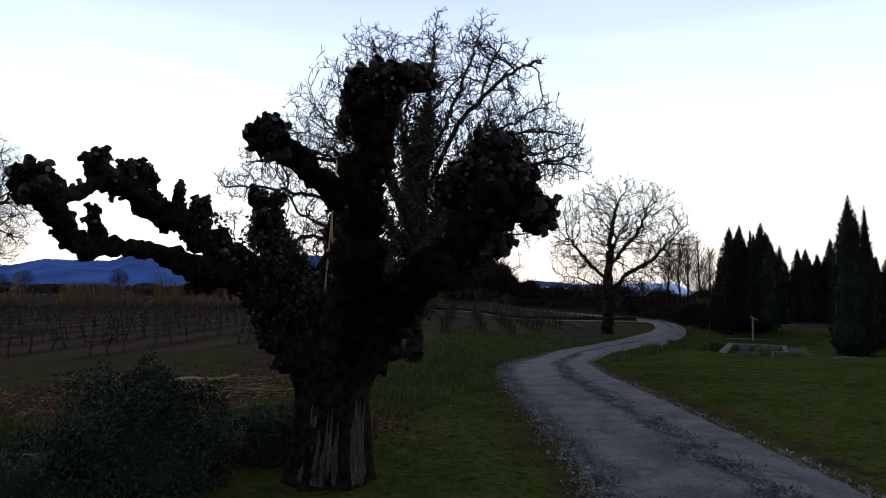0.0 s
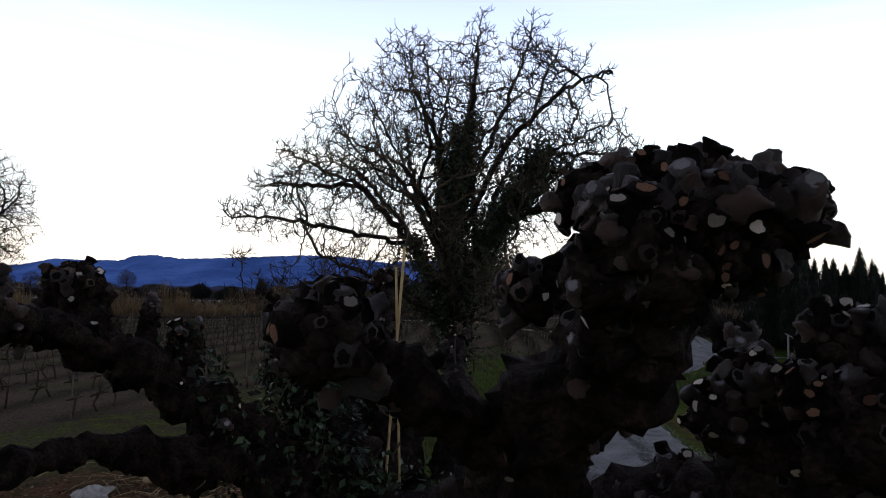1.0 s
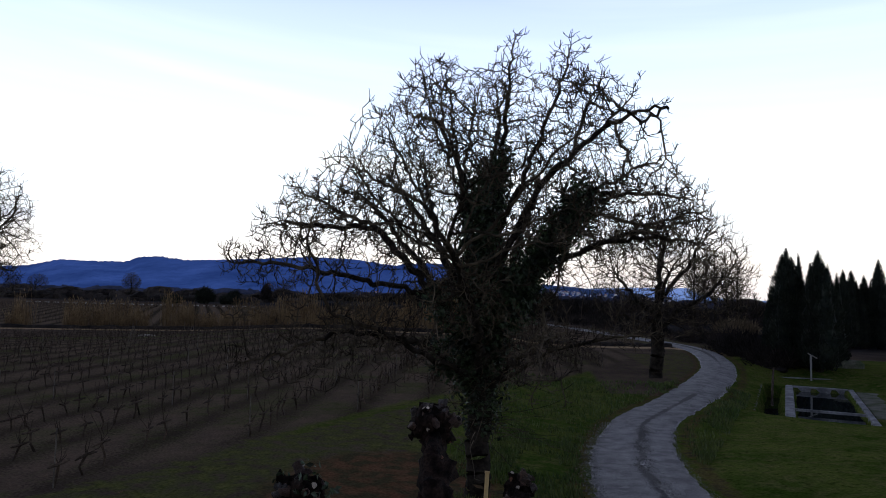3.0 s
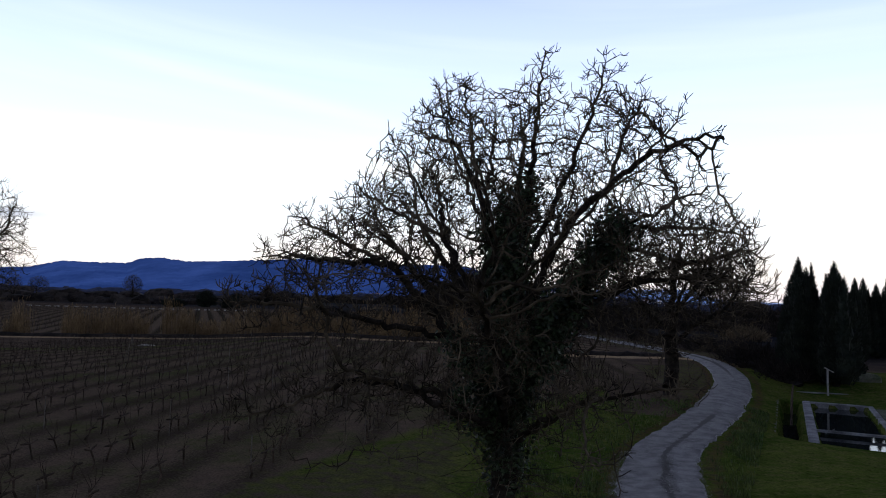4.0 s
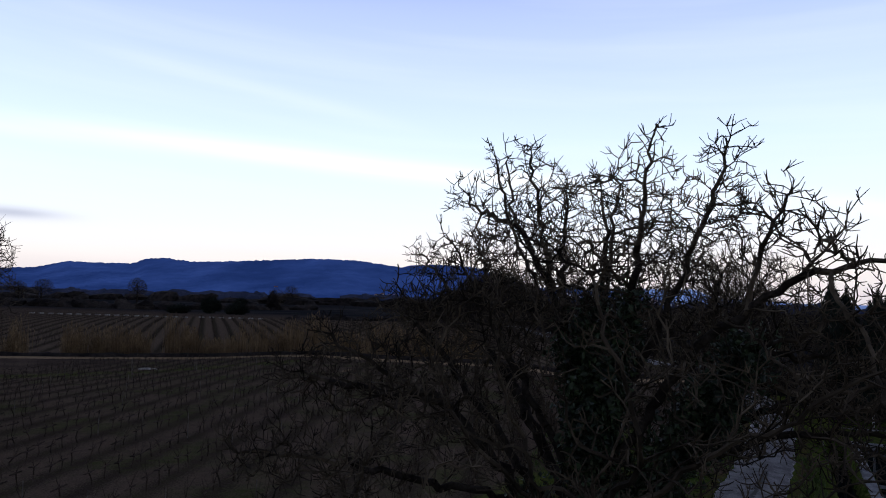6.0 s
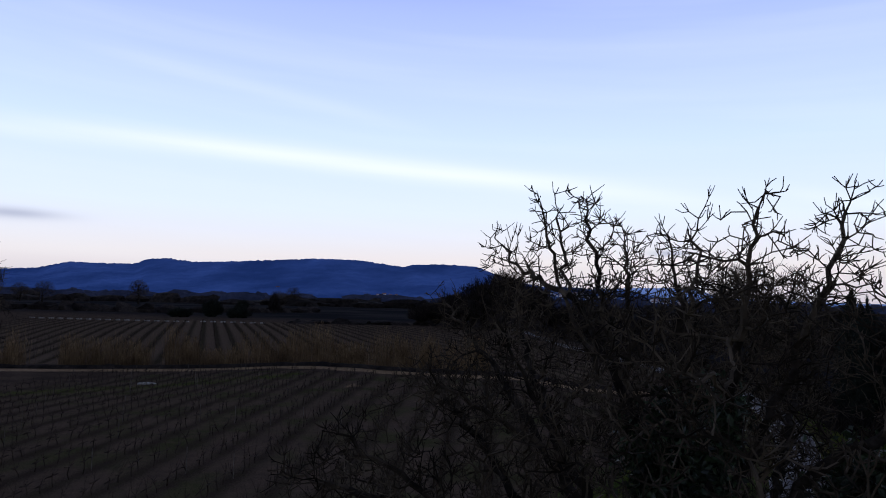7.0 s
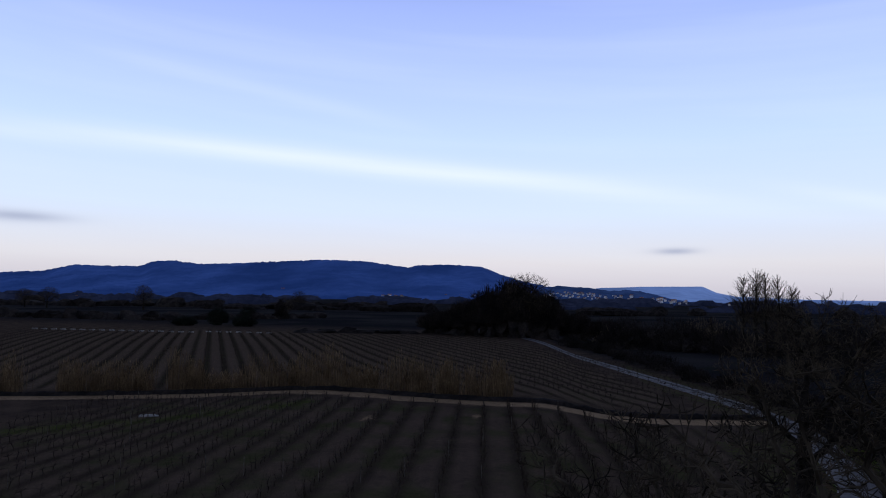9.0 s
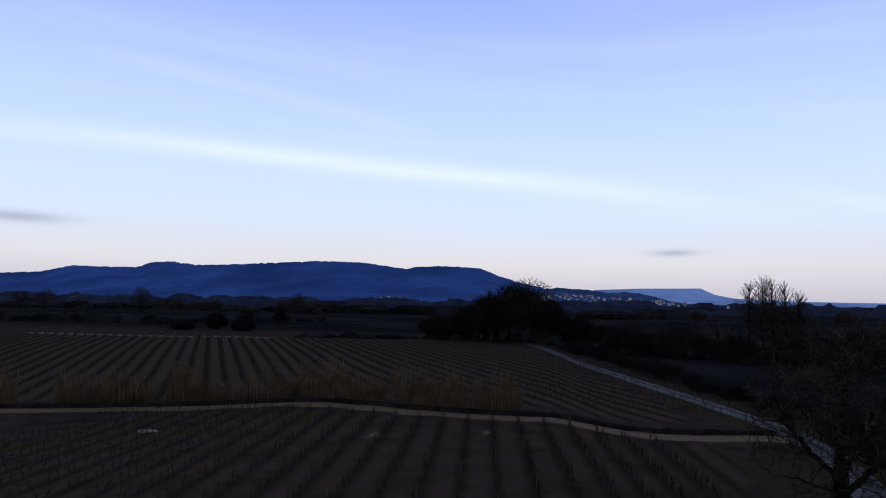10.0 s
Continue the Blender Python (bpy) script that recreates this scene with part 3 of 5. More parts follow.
    tagged(part("gravel", g, GRAVEL), "pale loose gravel along the broken asphalt", "gravel", kind="stuff")


build_ground()
build_road()


def build_ditch():
    """The cut bank along the far side of the farm track."""
    line = smooth_line(TRACK, 10)
    w = np.gradient(line, axis=0)
    w /= np.linalg.norm(w, axis=1, keepdims=True)
    side = np.stack([-w[:, 1], w[:, 0]], 1)
    v = []
    for k, (p, s) in enumerate(zip(line, side)):
        for o, dz in ((1.5, -0.12), (1.6, 0.28), (1.95, 0.42), (2.5, 0.3), (3.2, -0.1)):
            o += 0.2 * noise.noise((k * 0.4, o, 0))
            x, y = p + s * o
            v.append((x, y, height(x, y) + dz * (1 + 0.5 * noise.noise((k * 0.5, 2, o)))))
    f = [[k * 5 + j, k * 5 + j + 1, (k + 1) * 5 + j + 1, (k + 1) * 5 + j] for k in range(len(line) - 1) for j in range(4)]
    a = Acc()
    a.add(v, f)
    tagged(part("earth_bank", a, SCRUB, smooth=True), "low dark earth bank beside the farm track", "bank", kind="structure")


build_ditch()


# ---- the pollarded plane tree ----
def stub_mesh(seed):
    """A sawn-off shoot: a stout gnarled peg with a flat cut end."""
    rng = np.random.default_rng(seed)
    a = Acc()
    flat = rng.uniform(0.75, 1.15)
    rad, sides = [1.8, 1.55, 1.3, 1.28, 1.4 * flat, 1.25 * flat, 0.86 * flat], 16
    lift = [0, 0.8, 1.7, 2.6, 3.2, 3.55, 3.7]
    lean = rng.uniform(-0.3, 0.3, 2)
    tilt = rng.uniform(-0.4, 0.4, 2)
    v = []
    for k, (r, h) in enumerate(zip(rad, lift)):
        for j in range(sides):
            g = 2 * math.pi * j / sides
            q = r * (1 + 0.42 * noise.noise((math.cos(g) * 1.3 + seed * 3.3, math.sin(g) * 1.3, h * 0.7)) + 0.4 * noise.noise((math.cos(g) * 3.0 + seed, math.sin(g) * 3.6, h * 2.2)))
            x, y = q * math.cos(g), q * math.sin(g)
            v.append((x + lean[0] * h * 0.6, y + lean[1] * h * 0.6, h + (tilt[0] * x + tilt[1] * y if k > 3 else 0)))
    f = [[k * sides + j, k * sides + (j + 1) % sides, (k + 1) * sides + (j + 1) % sides, (k + 1) * sides + j] for k in range(6) for j in range(sides)]
    a.add(v, f)
    a.f.append([a.n - sides + j for j in range(sides)])
    a.m.append(1)
    me = a.mesh("stub", [(BARK, STUB_GREY, STUB_BROWN)[(seed // 2) % 3], (CUT, CUT_RED, BARK, CUT_GREY, BARK, STUB_BROWN)[seed % 6]], True)
    me.polygons[len(me.polygons) - 1].use_smooth = False
    return me


STUBS = [stub_mesh(s) for s in range(18)]


def head(tree, c, r, aim=(0, 0, 1), stubs=16, squash=(1, 1, 1), size=1.0, seed=0):
    """A swollen pollard head with its sawn stubs."""
    rng = np.random.default_rng(seed)
    a = Acc()
    aim = np.array(aim, float) / np.linalg.norm(aim)
    c = np.array(c, float)
    c[2] -= 0.02
    stubs = int(stubs * 2.1)
    lump(a, c, r * 0.74, squash, 0.32, 3, 2.4)
    for _ in range(22):
        d = rng.normal(0, 1, 3) + aim * 0.5
        d /= np.linalg.norm(d)
        lump(a, c + d * r * 0.62 * np.array(squash), r * rng.uniform(0.16, 0.34), (1, 1, 1), 0.5, 2, 3)
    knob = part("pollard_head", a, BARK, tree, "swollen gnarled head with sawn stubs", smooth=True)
    for k in range(stubs):
        d = rng.normal(0, 1, 3)
        d /= np.linalg.norm(d)
        d = d + aim * (1.0 if k % 3 else 0.15)
        d /= np.linalg.norm(d)
        o = new("stub", STUBS[rng.integers(len(STUBS))])
        s = rng.uniform(0.012, 0.028) * size
        z = s * rng.uniform(0.55, 1.25)
        turn = Vector(d + rng.normal(0, 0.38, 3)).to_track_quat("Z", "Y").to_matrix().to_4x4()
        o.matrix_world = Matrix.Translation(c + d * r * rng.uniform(0.55, 0.8) * np.array(squash)) @ turn @ Matrix.Rotation(rng.uniform(0, 6), 4, "Z") @ Matrix.Diagonal((s, s, z, 1))
        o.parent = knob
    return knob


def build_pollard():
    tree = thing("pollarded_plane_tree", (-1.44, 7.5, 0), "old pollarded plane tree with black bark, sawn stubs and ivy", "tree")
    a = Acc()
    # fluted trunk that flares at its foot
    sides, rings = 44, 26
    v = []
    for k in range(rings):
        z = -0.1 + 1.6 * k / (rings - 1)
        r = 0.375 + 0.11 * math.exp(-max(z, 0) / 0.16) + 0.13 * ss(0.8, 1.4, z)
        cx, cy = -1.53 + 0.06 * z, 7.55 - 0.06 * z
        for j in range(sides):
            g = 2 * math.pi * j / sides
            flute = 0.07 * math.sin(g * 7 + 1.3 * math.sin(z * 2)) * (1 - 0.5 * ss(0.6, 1.5, z)) + 0.03 * math.sin(g * 17)
            q = r * (1 + flute * 0.6 + 0.16 * noise.noise((math.cos(g) * 2, math.sin(g) * 2, z * 1.4)))
            v.append((cx + q * math.cos(g) * (1 + 0.25 * ss(0.9, 1.6, z)), cy + q * math.sin(g), z))
    f = [[k * sides + j, k * sides + (j + 1) % sides, (k + 1) * sides + (j + 1) % sides, (k + 1) * sides + j] for k in range(rings - 1) for j in range(sides)]
    a.add(v, f)
    lump(a, (-1.42, 7.47, 1.45), 0.52, (1.15, 1.0, 0.75), 0.25, 3)
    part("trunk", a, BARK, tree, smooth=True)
    # strips of bare weathered wood at the foot
    b = Acc()
    rb = np.random.default_rng(77)
    for _ in range(26):
        g, z0 = rb.uniform(-2.0, -0.25), rb.uniform(0.0, 0.12)
        z1, wd = z0 + rb.uniform(0.25, 0.85), rb.uniform(0.014, 0.034)
        p = []
        for z in np.linspace(z0, z1, 5):
            r = 0.372 + 0.11 * math.exp(-max(z, 0) / 0.16)
            p.append((-1.53 + 0.06 * z + r * math.cos(g + 0.05 * z), 7.55 - 0.06 * z + r * math.sin(g + 0.05 * z), z))
        tube(b, p, [wd, wd * 1.2, wd, wd * 0.7, wd * 0.3], 8, 0.3, 6, per=3)
    part("bare_wood", b, OLD_WOOD, tree, "split grey-brown wood where the bark is gone", smooth=True)

    def limb(pts, radii, knobs=4, rough=0.16, label=""):
        m = Acc()
        radii = [q * (0.97 if k == 0 else 0.8) for k, q in enumerate(radii)]
        tube(m, pts, radii, 26, rough * 2.3, 6.0, per=13)
        p = np.asarray(pts)
        knobs = knobs * 4
        rng = np.random.default_rng(int(abs(p.sum()) * 1000) % 9973)
        for _ in range(knobs):
            t = rng.uniform(0.5, len(p) - 1.05)
            i = int(t)
            c = p[i] + (p[i + 1] - p[i]) * (t - i)
            rr = np.interp(t, range(len(p)), radii)
            d = rng.normal(0, 1, 3)
            d /= np.linalg.norm(d)
            lump(m, c + d * rr * 0.9, rr * rng.uniform(0.15, 0.42), (1, 1, 1), 0.6, 2, 3)
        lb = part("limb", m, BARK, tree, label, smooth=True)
        for _ in range(knobs):
            t = rng.uniform(0.45, 1.0) * (len(p) - 1.05)
            i = int(t)
            d = rng.normal(0, 1, 3) + (0, 0, 0.6)
            d /= np.linalg.norm(d)
            o = new("stub", STUBS[rng.integers(len(STUBS))])
            s = rng.uniform(0.010, 0.022)
            turn = Vector(d).to_track_quat("Z", "Y").to_matrix().to_4x4()
            o.matrix_world = Matrix.Translation(p[i] + (p[i + 1] - p[i]) * (t - i) + d * np.interp(t, range(len(p)), radii) * 0.8) @ turn @ Matrix.Diagonal((s, s, s * rng.uniform(0.6, 1.4), 1))
            o.parent = lb

    # front limb, reaching forwards over the grass
    limb([(-1.35, 7.4, 1.25), (-1.04, 6.55, 1.95), (-0.79, 5.6, 2.5), (-0.61, 5.05, 2.88), (-0.52, 4.78, 3.1)], [0.30, 0.24, 0.20, 0.175, 0.13], 9)
    head(tree, (-0.53, 4.75, 3.12), 0.10, (-0.5, -0.5, 0.4), 16, (1.0, 1.0, 1.0), 0.65, 1)
    head(tree, (-0.57, 4.60, 3.22), 0.095, (-0.6, -0.2, 1), 24, (1, 1, 1), 0.68, 31)
    head(tree, (-0.43, 4.60, 3.26), 0.10, (0, -0.3, 1), 28, (1, 1, 1), 0.68, 32)
    head(tree, (-0.28, 4.64, 3.26), 0.09, (0.6, -0.2, 1), 25, (1, 1, 1), 0.68, 33)
    head(tree, (-0.56, 4.88, 3.30), 0.085, (-0.3, 0.2, 1), 22, (1, 1, 1), 0.7, 34)
    head(tree, (-0.56, 4.85, 3.24), 0.075, (-0.5, -0.1, 0.6), 15, (1, 1, 1), 0.7, 35)
    for c, sd in (((-0.63, 4.97, 3.36), 65), ((-0.49, 4.96, 3.38), 66), ((-0.35, 4.95, 3.38), 67), ((-0.22, 4.95, 3.36), 68)):
        head(tree, c, 0.085, (0, 0, 1), 9, (1, 1, 1), 0.7, sd)
    for c, r, sd in (((-0.49, 4.64, 3.15), 0.12, 61), ((-0.61, 4.68, 3.15), 0.115, 62), ((-0.37, 4.62, 3.19), 0.095, 63), ((-0.57, 4.82, 3.02), 0.125, 64)):
        head(tree, c, r, (-0.3, -0.6, 0.3), 8, (1, 1, 1), 0.6, sd)
    head(tree, (-0.75, 5.10, 3.11), 0.10, (-0.4, 0.1, 1), 18, (1, 1, 1), 0.65, 2)
    head(tree, (-0.40, 4.68, 3.20), 0.075, (0.3, -0.5, 0.4), 14, (1, 1, 1), 0.65, 21)
    limb([(-0.82, 5.55, 2.52), (-1.02, 5.3, 2.72), (-1.2, 5.05, 2.88), (-1.28, 4.94, 3.0)], [0.13, 0.11, 0.105, 0.11], 4)
    head(tree, (-1.29, 4.93, 2.975), 0.155, (-0.15, -0.1, 1), 17, (1, 1, 1), 0.85, 3)
    # right limb with its broad head
    limb([(-1.2, 7.4, 1.35), (-0.8, 6.9, 1.8), (-0.35, 6.3, 2.1), (0.02, 5.8, 2.35), (0.25, 5.45, 2.6)], [0.32, 0.26, 0.22, 0.21, 0.2], 9)
    head(tree, (0.30, 5.42, 2.72), 0.27, (0.4, -0.2, 0.9), 44, (1, 1, 1), 0.8, 4)
    head(tree, (0.07, 5.68, 2.60), 0.20, (-0.2, -0.3, 0.9), 30, (1, 1, 1), 0.75, 41)
    head(tree, (-0.10, 5.64, 2.70), 0.15, (-0.4, -0.3, 0.9), 24, (1, 1, 1), 0.7, 42)
    head(tree, (0.17, 5.46, 2.97), 0.12, (0, -0.2, 1), 18, (1, 1, 1), 0.75, 49)
    head(tree, (0.31, 5.46, 2.98), 0.12, (0.3, -0.2, 1), 18, (1, 1, 1), 0.75, 50)
    head(tree, (-0.04, 5.62, 2.83), 0.11, (-0.2, -0.3, 0.9), 14, (1, 1, 1), 0.85, 44)
    head(tree, (0.13, 5.46, 2.80), 0.15, (-0.1, -0.4, 0.9), 24, (1, 1, 1), 0.7, 43)
    head(tree, (0.52, 5.40, 2.52), 0.17, (1, 0, 0.25), 15, (1, 1, 1), 0.95, 5)
    head(tree, (0.18, 5.75, 2.36), 0.2, (0.8, -0.3, -0.3), 14, (1.1, 1, 0.8), 0.95, 6)
    head(tree, (0.04, 6.0, 2.86), 0.10, (0, 0, 1), 11, (0.8, 0.8, 1.4), 0.8, 7)
    head(tree, (-0.12, 6.25, 2.32), 0.15, (0.3, 0, 1), 10, (1, 1, 1), 0.85, 22)
    # left limb: upper arm, lower arm
    limb([(-1.7, 7.5, 1.3), (-2.15, 7.35, 1.83), (-2.55, 7.2, 2.24), (-2.95, 7.05, 2.6), (-3.28, 6.75, 2.8)], [0.36, 0.28, 0.20, 0.145, 0.125], 8)
    limb([(-3.05, 6.98, 2.6), (-3.3, 7.03, 2.8), (-3.44, 7.0, 3.0)], [0.13, 0.14, 0.15], 3)
    head(tree, (-3.46, 7.0, 3.07), 0.21, (0, 0, 1), 22, (1, 1, 1), 0.95, 8)
    head(tree, (-3.32, 6.15, 3.03), 0.13, (0, 0, 1), 15, (0.9, 0.9, 1.2), 0.9, 9)
    limb([(-3.24, 6.8, 2.8), (-3.3, 6.4, 2.88), (-3.32, 6.15, 2.96)], [0.12, 0.12, 0.11], 3)
    limb([(-3.3, 6.2, 2.88), (-3.28, 5.9, 2.74), (-3.22, 5.5, 2.62)], [0.08, 0.065, 0.08], 1)
    limb([(-2.6, 7.1, 2.05), (-2.9, 6.6, 2.25), (-3.05, 6.1, 2.28), (-3.1, 5.7, 2.24), (-3.13, 5.45, 2.42), (-3.15, 5.25, 2.62)], [0.19, 0.1, 0.085, 0.085, 0.1, 0.12], 5)
    head(tree, (-3.17, 5.20, 2.70), 0.19, (0, -0.2, 1), 22, (1, 1, 0.95), 0.95, 10)
    limb([(-3.08, 5.88, 2.26), (-3.13, 5.85, 2.46)], [0.08, 0.07], 0)
    head(tree, (-3.13, 5.85, 2.50), 0.075, (0, 0, 1), 6, (0.8, 0.8, 1.8), 0.7, 11)
    limb([(-3.07, 7.1, 2.7), (-3.09, 7.2, 2.9)], [0.08, 0.07], 0)
    head(tree, (-3.09, 7.22, 2.93), 0.075, (0, 0, 1), 6, (0.8, 0.8, 1.9), 0.7, 12)
    limb([(-2.8, 7.15, 2.5), (-2.86, 7.24, 2.72)], [0.12, 0.11], 0)
    head(tree, (-2.87, 7.25, 2.78), 0.12, (0.1, 0, 1), 10, (1, 1, 1.2), 0.8, 13)
    # ivy-clad limb and the limbs behind
    limb([(-1.65, 7.6, 1.35), (-2.0, 7.65, 1.95), (-2.25, 7.68, 2.5), (-2.36, 7.68, 2.9)], [0.34, 0.27, 0.21, 0.15], 4)
    head(tree, (-2.43, 7.66, 2.94), 0.12, (-0.3, 0, 1), 13, (1, 1, 1), 0.85, 14)
    head(tree, (-2.22, 7.68, 2.92), 0.10, (0.3, 0, 1), 12, (1, 1, 1), 0.85, 45)
    head(tree, (-2.28, 7.48, 2.7), 0.12, (0.1, -0.4, 1), 12, (1, 1, 1), 0.85, 46)
    limb([(-1.5, 7.8, 1.35), (-1.8, 8.5, 2.0), (-2.05, 9.5, 2.65), (-2.2, 10.2, 3.1)], [0.28, 0.19, 0.15, 0.13], 6)
    head(tree, (-2.22, 10.3, 3.2), 0.22, (0, 0, 1), 18, (1, 1, 0.9), 0.95, 15)
    head(tree, (-2.05, 9.35, 2.72), 0.14, (0.2, -0.3, 1), 13, (1, 1, 1), 0.85, 47)
    head(tree, (-1.72, 8.45, 2.2), 0.15, (0.3, -0.3, 1), 14, (1, 1, 1), 0.85, 48)
    limb([(-1.85, 8.0, 1.7), (-2.4, 8.8, 2.3), (-2.95, 9.4, 2.75)], [0.2, 0.14, 0.13], 4)
    head(tree, (-3.0, 9.45, 2.85), 0.17, (0, 0, 1), 14, (1, 1, 1.1), 0.9, 16)
    limb([(-1.35, 7.8, 1.4), (-1.3, 8.7, 1.9), (-1.45, 9.9, 2.3), (-1.55, 10.7, 2.55)], [0.24, 0.17, 0.13, 0.12], 5)
    head(tree, (-1.53, 10.8, 2.62), 0.14, (0.4, 0, 1), 12, (1, 1, 1), 0.85, 17)
    limb([(-1.2, 7.65, 1.4), (-0.7, 7.9, 2.0), (-0.15, 8.1, 2.5), (0.15, 8.15, 2.82)], [0.2, 0.12, 0.085, 0.085], 5)
    head(tree, (0.18, 8.15, 2.92), 0.115, (0.2, 0, 1), 13, (1, 1, 1), 0.9, 18)
    # ivy
    rng = np.random.default_rng(11)
    iv = Acc()
    for p0, p1, r0, r1, n in (((-1.75, 7.5, 1.5), (-2.3, 7.6, 2.5), 0.29, 0.25, 2200), ((-2.28, 7.6, 2.4), (-2.33, 7.64, 2.62), 0.22, 0.17, 240),
                              ((-1.85, 7.35, 1.45), (-2.05, 7.3, 2.0), 0.36, 0.32, 500), ((-2.0, 8.3, 2.0), (-3.0, 9.4, 2.9), 0.18, 0.2, 700),
                              ((-1.45, 7.1, 1.75), (-1.4, 7.2, 1.95), 0.3, 0.25, 160), ((-2.3, 7.2, 1.9), (-2.9, 7.2, 2.75), 0.24, 0.15, 420)):
        t = rng.uniform(0, 1, n)[:, None]
        d = rng.normal(0, 1, (n, 3))
        d /= np.linalg.norm(d, axis=1, keepdims=True)
        c = np.array(p0) + (np.array(p1) - p0) * t + d * (r0 + (r1 - r0) * t) * rng.uniform(0.85, 1.2, (n, 1))
        leaves(iv, c, 0.027, rng)
    part("ivy", iv, IVY, tree, "dark green glossy ivy leaves", kind="stuff")
    # thin dry shoots that hang among the limbs
    sh = Acc()
    for _ in range(46):
        p = np.array((rng.uniform(-2.6, -0.5), rng.uniform(6.3, 8.6), rng.uniform(1.9, 2.9)))
        d = np.array((rng.normal(0, 0.3), rng.normal(0, 0.3), rng.uniform(-0.5, 0.6)))
        for _ in range(3):
            q = p + d * rng.uniform(0.08, 0.2)
            prisms(sh, [p], [q], 0.005, 0.004, 4)
            p, d = q, d + rng.normal(0, 0.25, 3)
    part("dry_growth", sh, TWIG, tree, kind="stuff")


build_pollard()


def build_stakes():
    for (x0, y0, z0), (x1, y1, z1), r in (((-1.72, 7.82, 1.55), (-1.645, 8.02, 3.42), 0.010), ((-1.60, 7.84, 1.55), (-1.70, 8.0, 3.27), 0.009)):
        a = Acc()
        p = np.linspace((x0, y0, z0), (x1, y1, z1), 9)
        for k in range(8):
            prisms(a, [p[k]], [p[k + 1]], r, r * 0.96, 8, caps=True)
            prisms(a, [p[k + 1] - (p[1] - p[0]) * 0.02], [p[k + 1] + (p[1] - p[0]) * 0.02], r * 1.2, r * 1.2, 8, caps=True)
        tagged(part("bamboo_stake", a, BAMBOO), "thin yellow bamboo stake stuck in the fork of the pollard", "stake", "bamboo stakes")


build_stakes()


def build_ivy_mound():
    rng = np.random.default_rng(3)
    for (cx, cy), (rx, ry, rz), n, lab in (((-3.22, 7.0), (0.78, 0.6, 1.06), 15000, "rounded mound of dark ivy and bramble beside the pollard"),
                                           ((-2.35, 8.3), (0.6, 0.5, 0.55), 4000, "low tangle of ivy at the foot of the pollard"),
                                           ((-4.1, 6.4), (0.9, 0.7, 0.5), 5000, "low spread of dark ivy on the grass")):
        t = thing("ivy_bush", (cx, cy, 0), lab, "bush", "ivy bushes")
        core = Acc()
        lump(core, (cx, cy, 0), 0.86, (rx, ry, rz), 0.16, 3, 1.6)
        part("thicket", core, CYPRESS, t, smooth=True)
        d = rng.normal(0, 1, (n, 3))
        d[:, 2] = np.abs(d[:, 2])
        d /= (np.abs(d) ** 2.8).sum(1, keepdims=True) ** (1 / 2.8)
        k = np.array([1 + 0.3 * fbm(q * 1.3 + (cx, cy, 0), 1.4) for q in d])[:, None]
        lf = Acc()
        leaves(lf, np.array((cx, cy, 0)) + d * (rx, ry, rz) * k * rng.uniform(0.85, 1.06, (n, 1)), 0.019, rng)
        part("foliage", lf, IVY, t, kind="stuff")


build_ivy_mound()


# ---- bare trees ----
def grow_tree(skeleton, cloud, step, reach, kill, rng, rounds=140, lift=0.06, wander=0.32, out=0.4):
    """Branches grown from a skeleton of limbs towards a cloud of points. Returns nodes, parents and the limb each belongs to."""
    nodes, parent, limb = [], [], []
    for k, (start, pts) in enumerate(skeleton):
        p = np.asarray(pts, float)
        if start is None:
            nodes.append(p[0]), parent.append(-1), limb.append(k)
            at = 0
        else:
            at = int(np.argmin(np.linalg.norm(np.array(nodes) - p[0], axis=1)))
        prev = nodes[at]
        for i in range(1, len(p)):
            a, b = prev, p[i]
            m = max(1, int(np.linalg.norm(b - a) / step))
            for j in range(1, m + 1):
                q = a + (b - a) * j / m + rng.normal(0, step * 0.2, 3)
                nodes.append(q), parent.append(at), limb.append(k)
                at = len(nodes) - 1
            prev = nodes[at]
    pos = np.array(nodes)
    cloud = np.asarray(cloud)
    hub = pos[0] + (0, 0, 0.3 * (cloud[:, 2].max() - pos[0][2]))
    dist = np.linalg.norm(cloud[:, None] - pos[None], axis=2)
    best, bd = dist.argmin(1), dist.min(1)
    alive = bd > kill
    kids = {}
    for _ in range(rounds):
        use = alive & (bd < reach)
        if not use.any():
            break
        ids = best[use]
        w = cloud[use] - pos[ids]
        w /= np.maximum(np.linalg.norm(w, axis=1, keepdims=True), 1e-6)
        acc = np.zeros_like(pos)
        np.add.at(acc, ids, w)
        fresh = []
        for i in np.unique(ids):
            d = acc[i]
            d = d / (np.linalg.norm(d) + 1e-6)
            if parent[i] >= 0:
                back = pos[i] - pos[parent[i]]
                d = d + 0.35 * back / (np.linalg.norm(back) + 1e-6)
            away = pos[i] - hub
            d = d + rng.normal(0, wander, 3) + (0, 0, lift) + out * away / (np.linalg.norm(away) + 1e-6)
            d /= np.linalg.norm(d)
            q = pos[i] + d * step
            if any(np.linalg.norm(q - pos[c]) < step * 0.45 for c in kids.get(i, ())):
                continue
            fresh.append((i, q))
        if not fresh:
            break
        base = len(pos)
        for j, (i, q) in enumerate(fresh):
            parent.append(int(i)), limb.append(limb[i])
            kids.setdefault(i, []).append(base + j)
        new_pos = np.array([q for _, q in fresh])
        pos = np.concatenate([pos, new_pos])
        for lo in range(0, len(cloud), 2000):
            sl = slice(lo, lo + 2000)
            dd = np.linalg.norm(cloud[sl, None] - new_pos[None], axis=2)
            nb, nd = dd.argmin(1), dd.min(1)
            better = nd < bd[sl]
            best[sl] = np.where(better, nb + base, best[sl])
            bd[sl] = np.where(better, nd, bd[sl])
        alive &= bd > kill
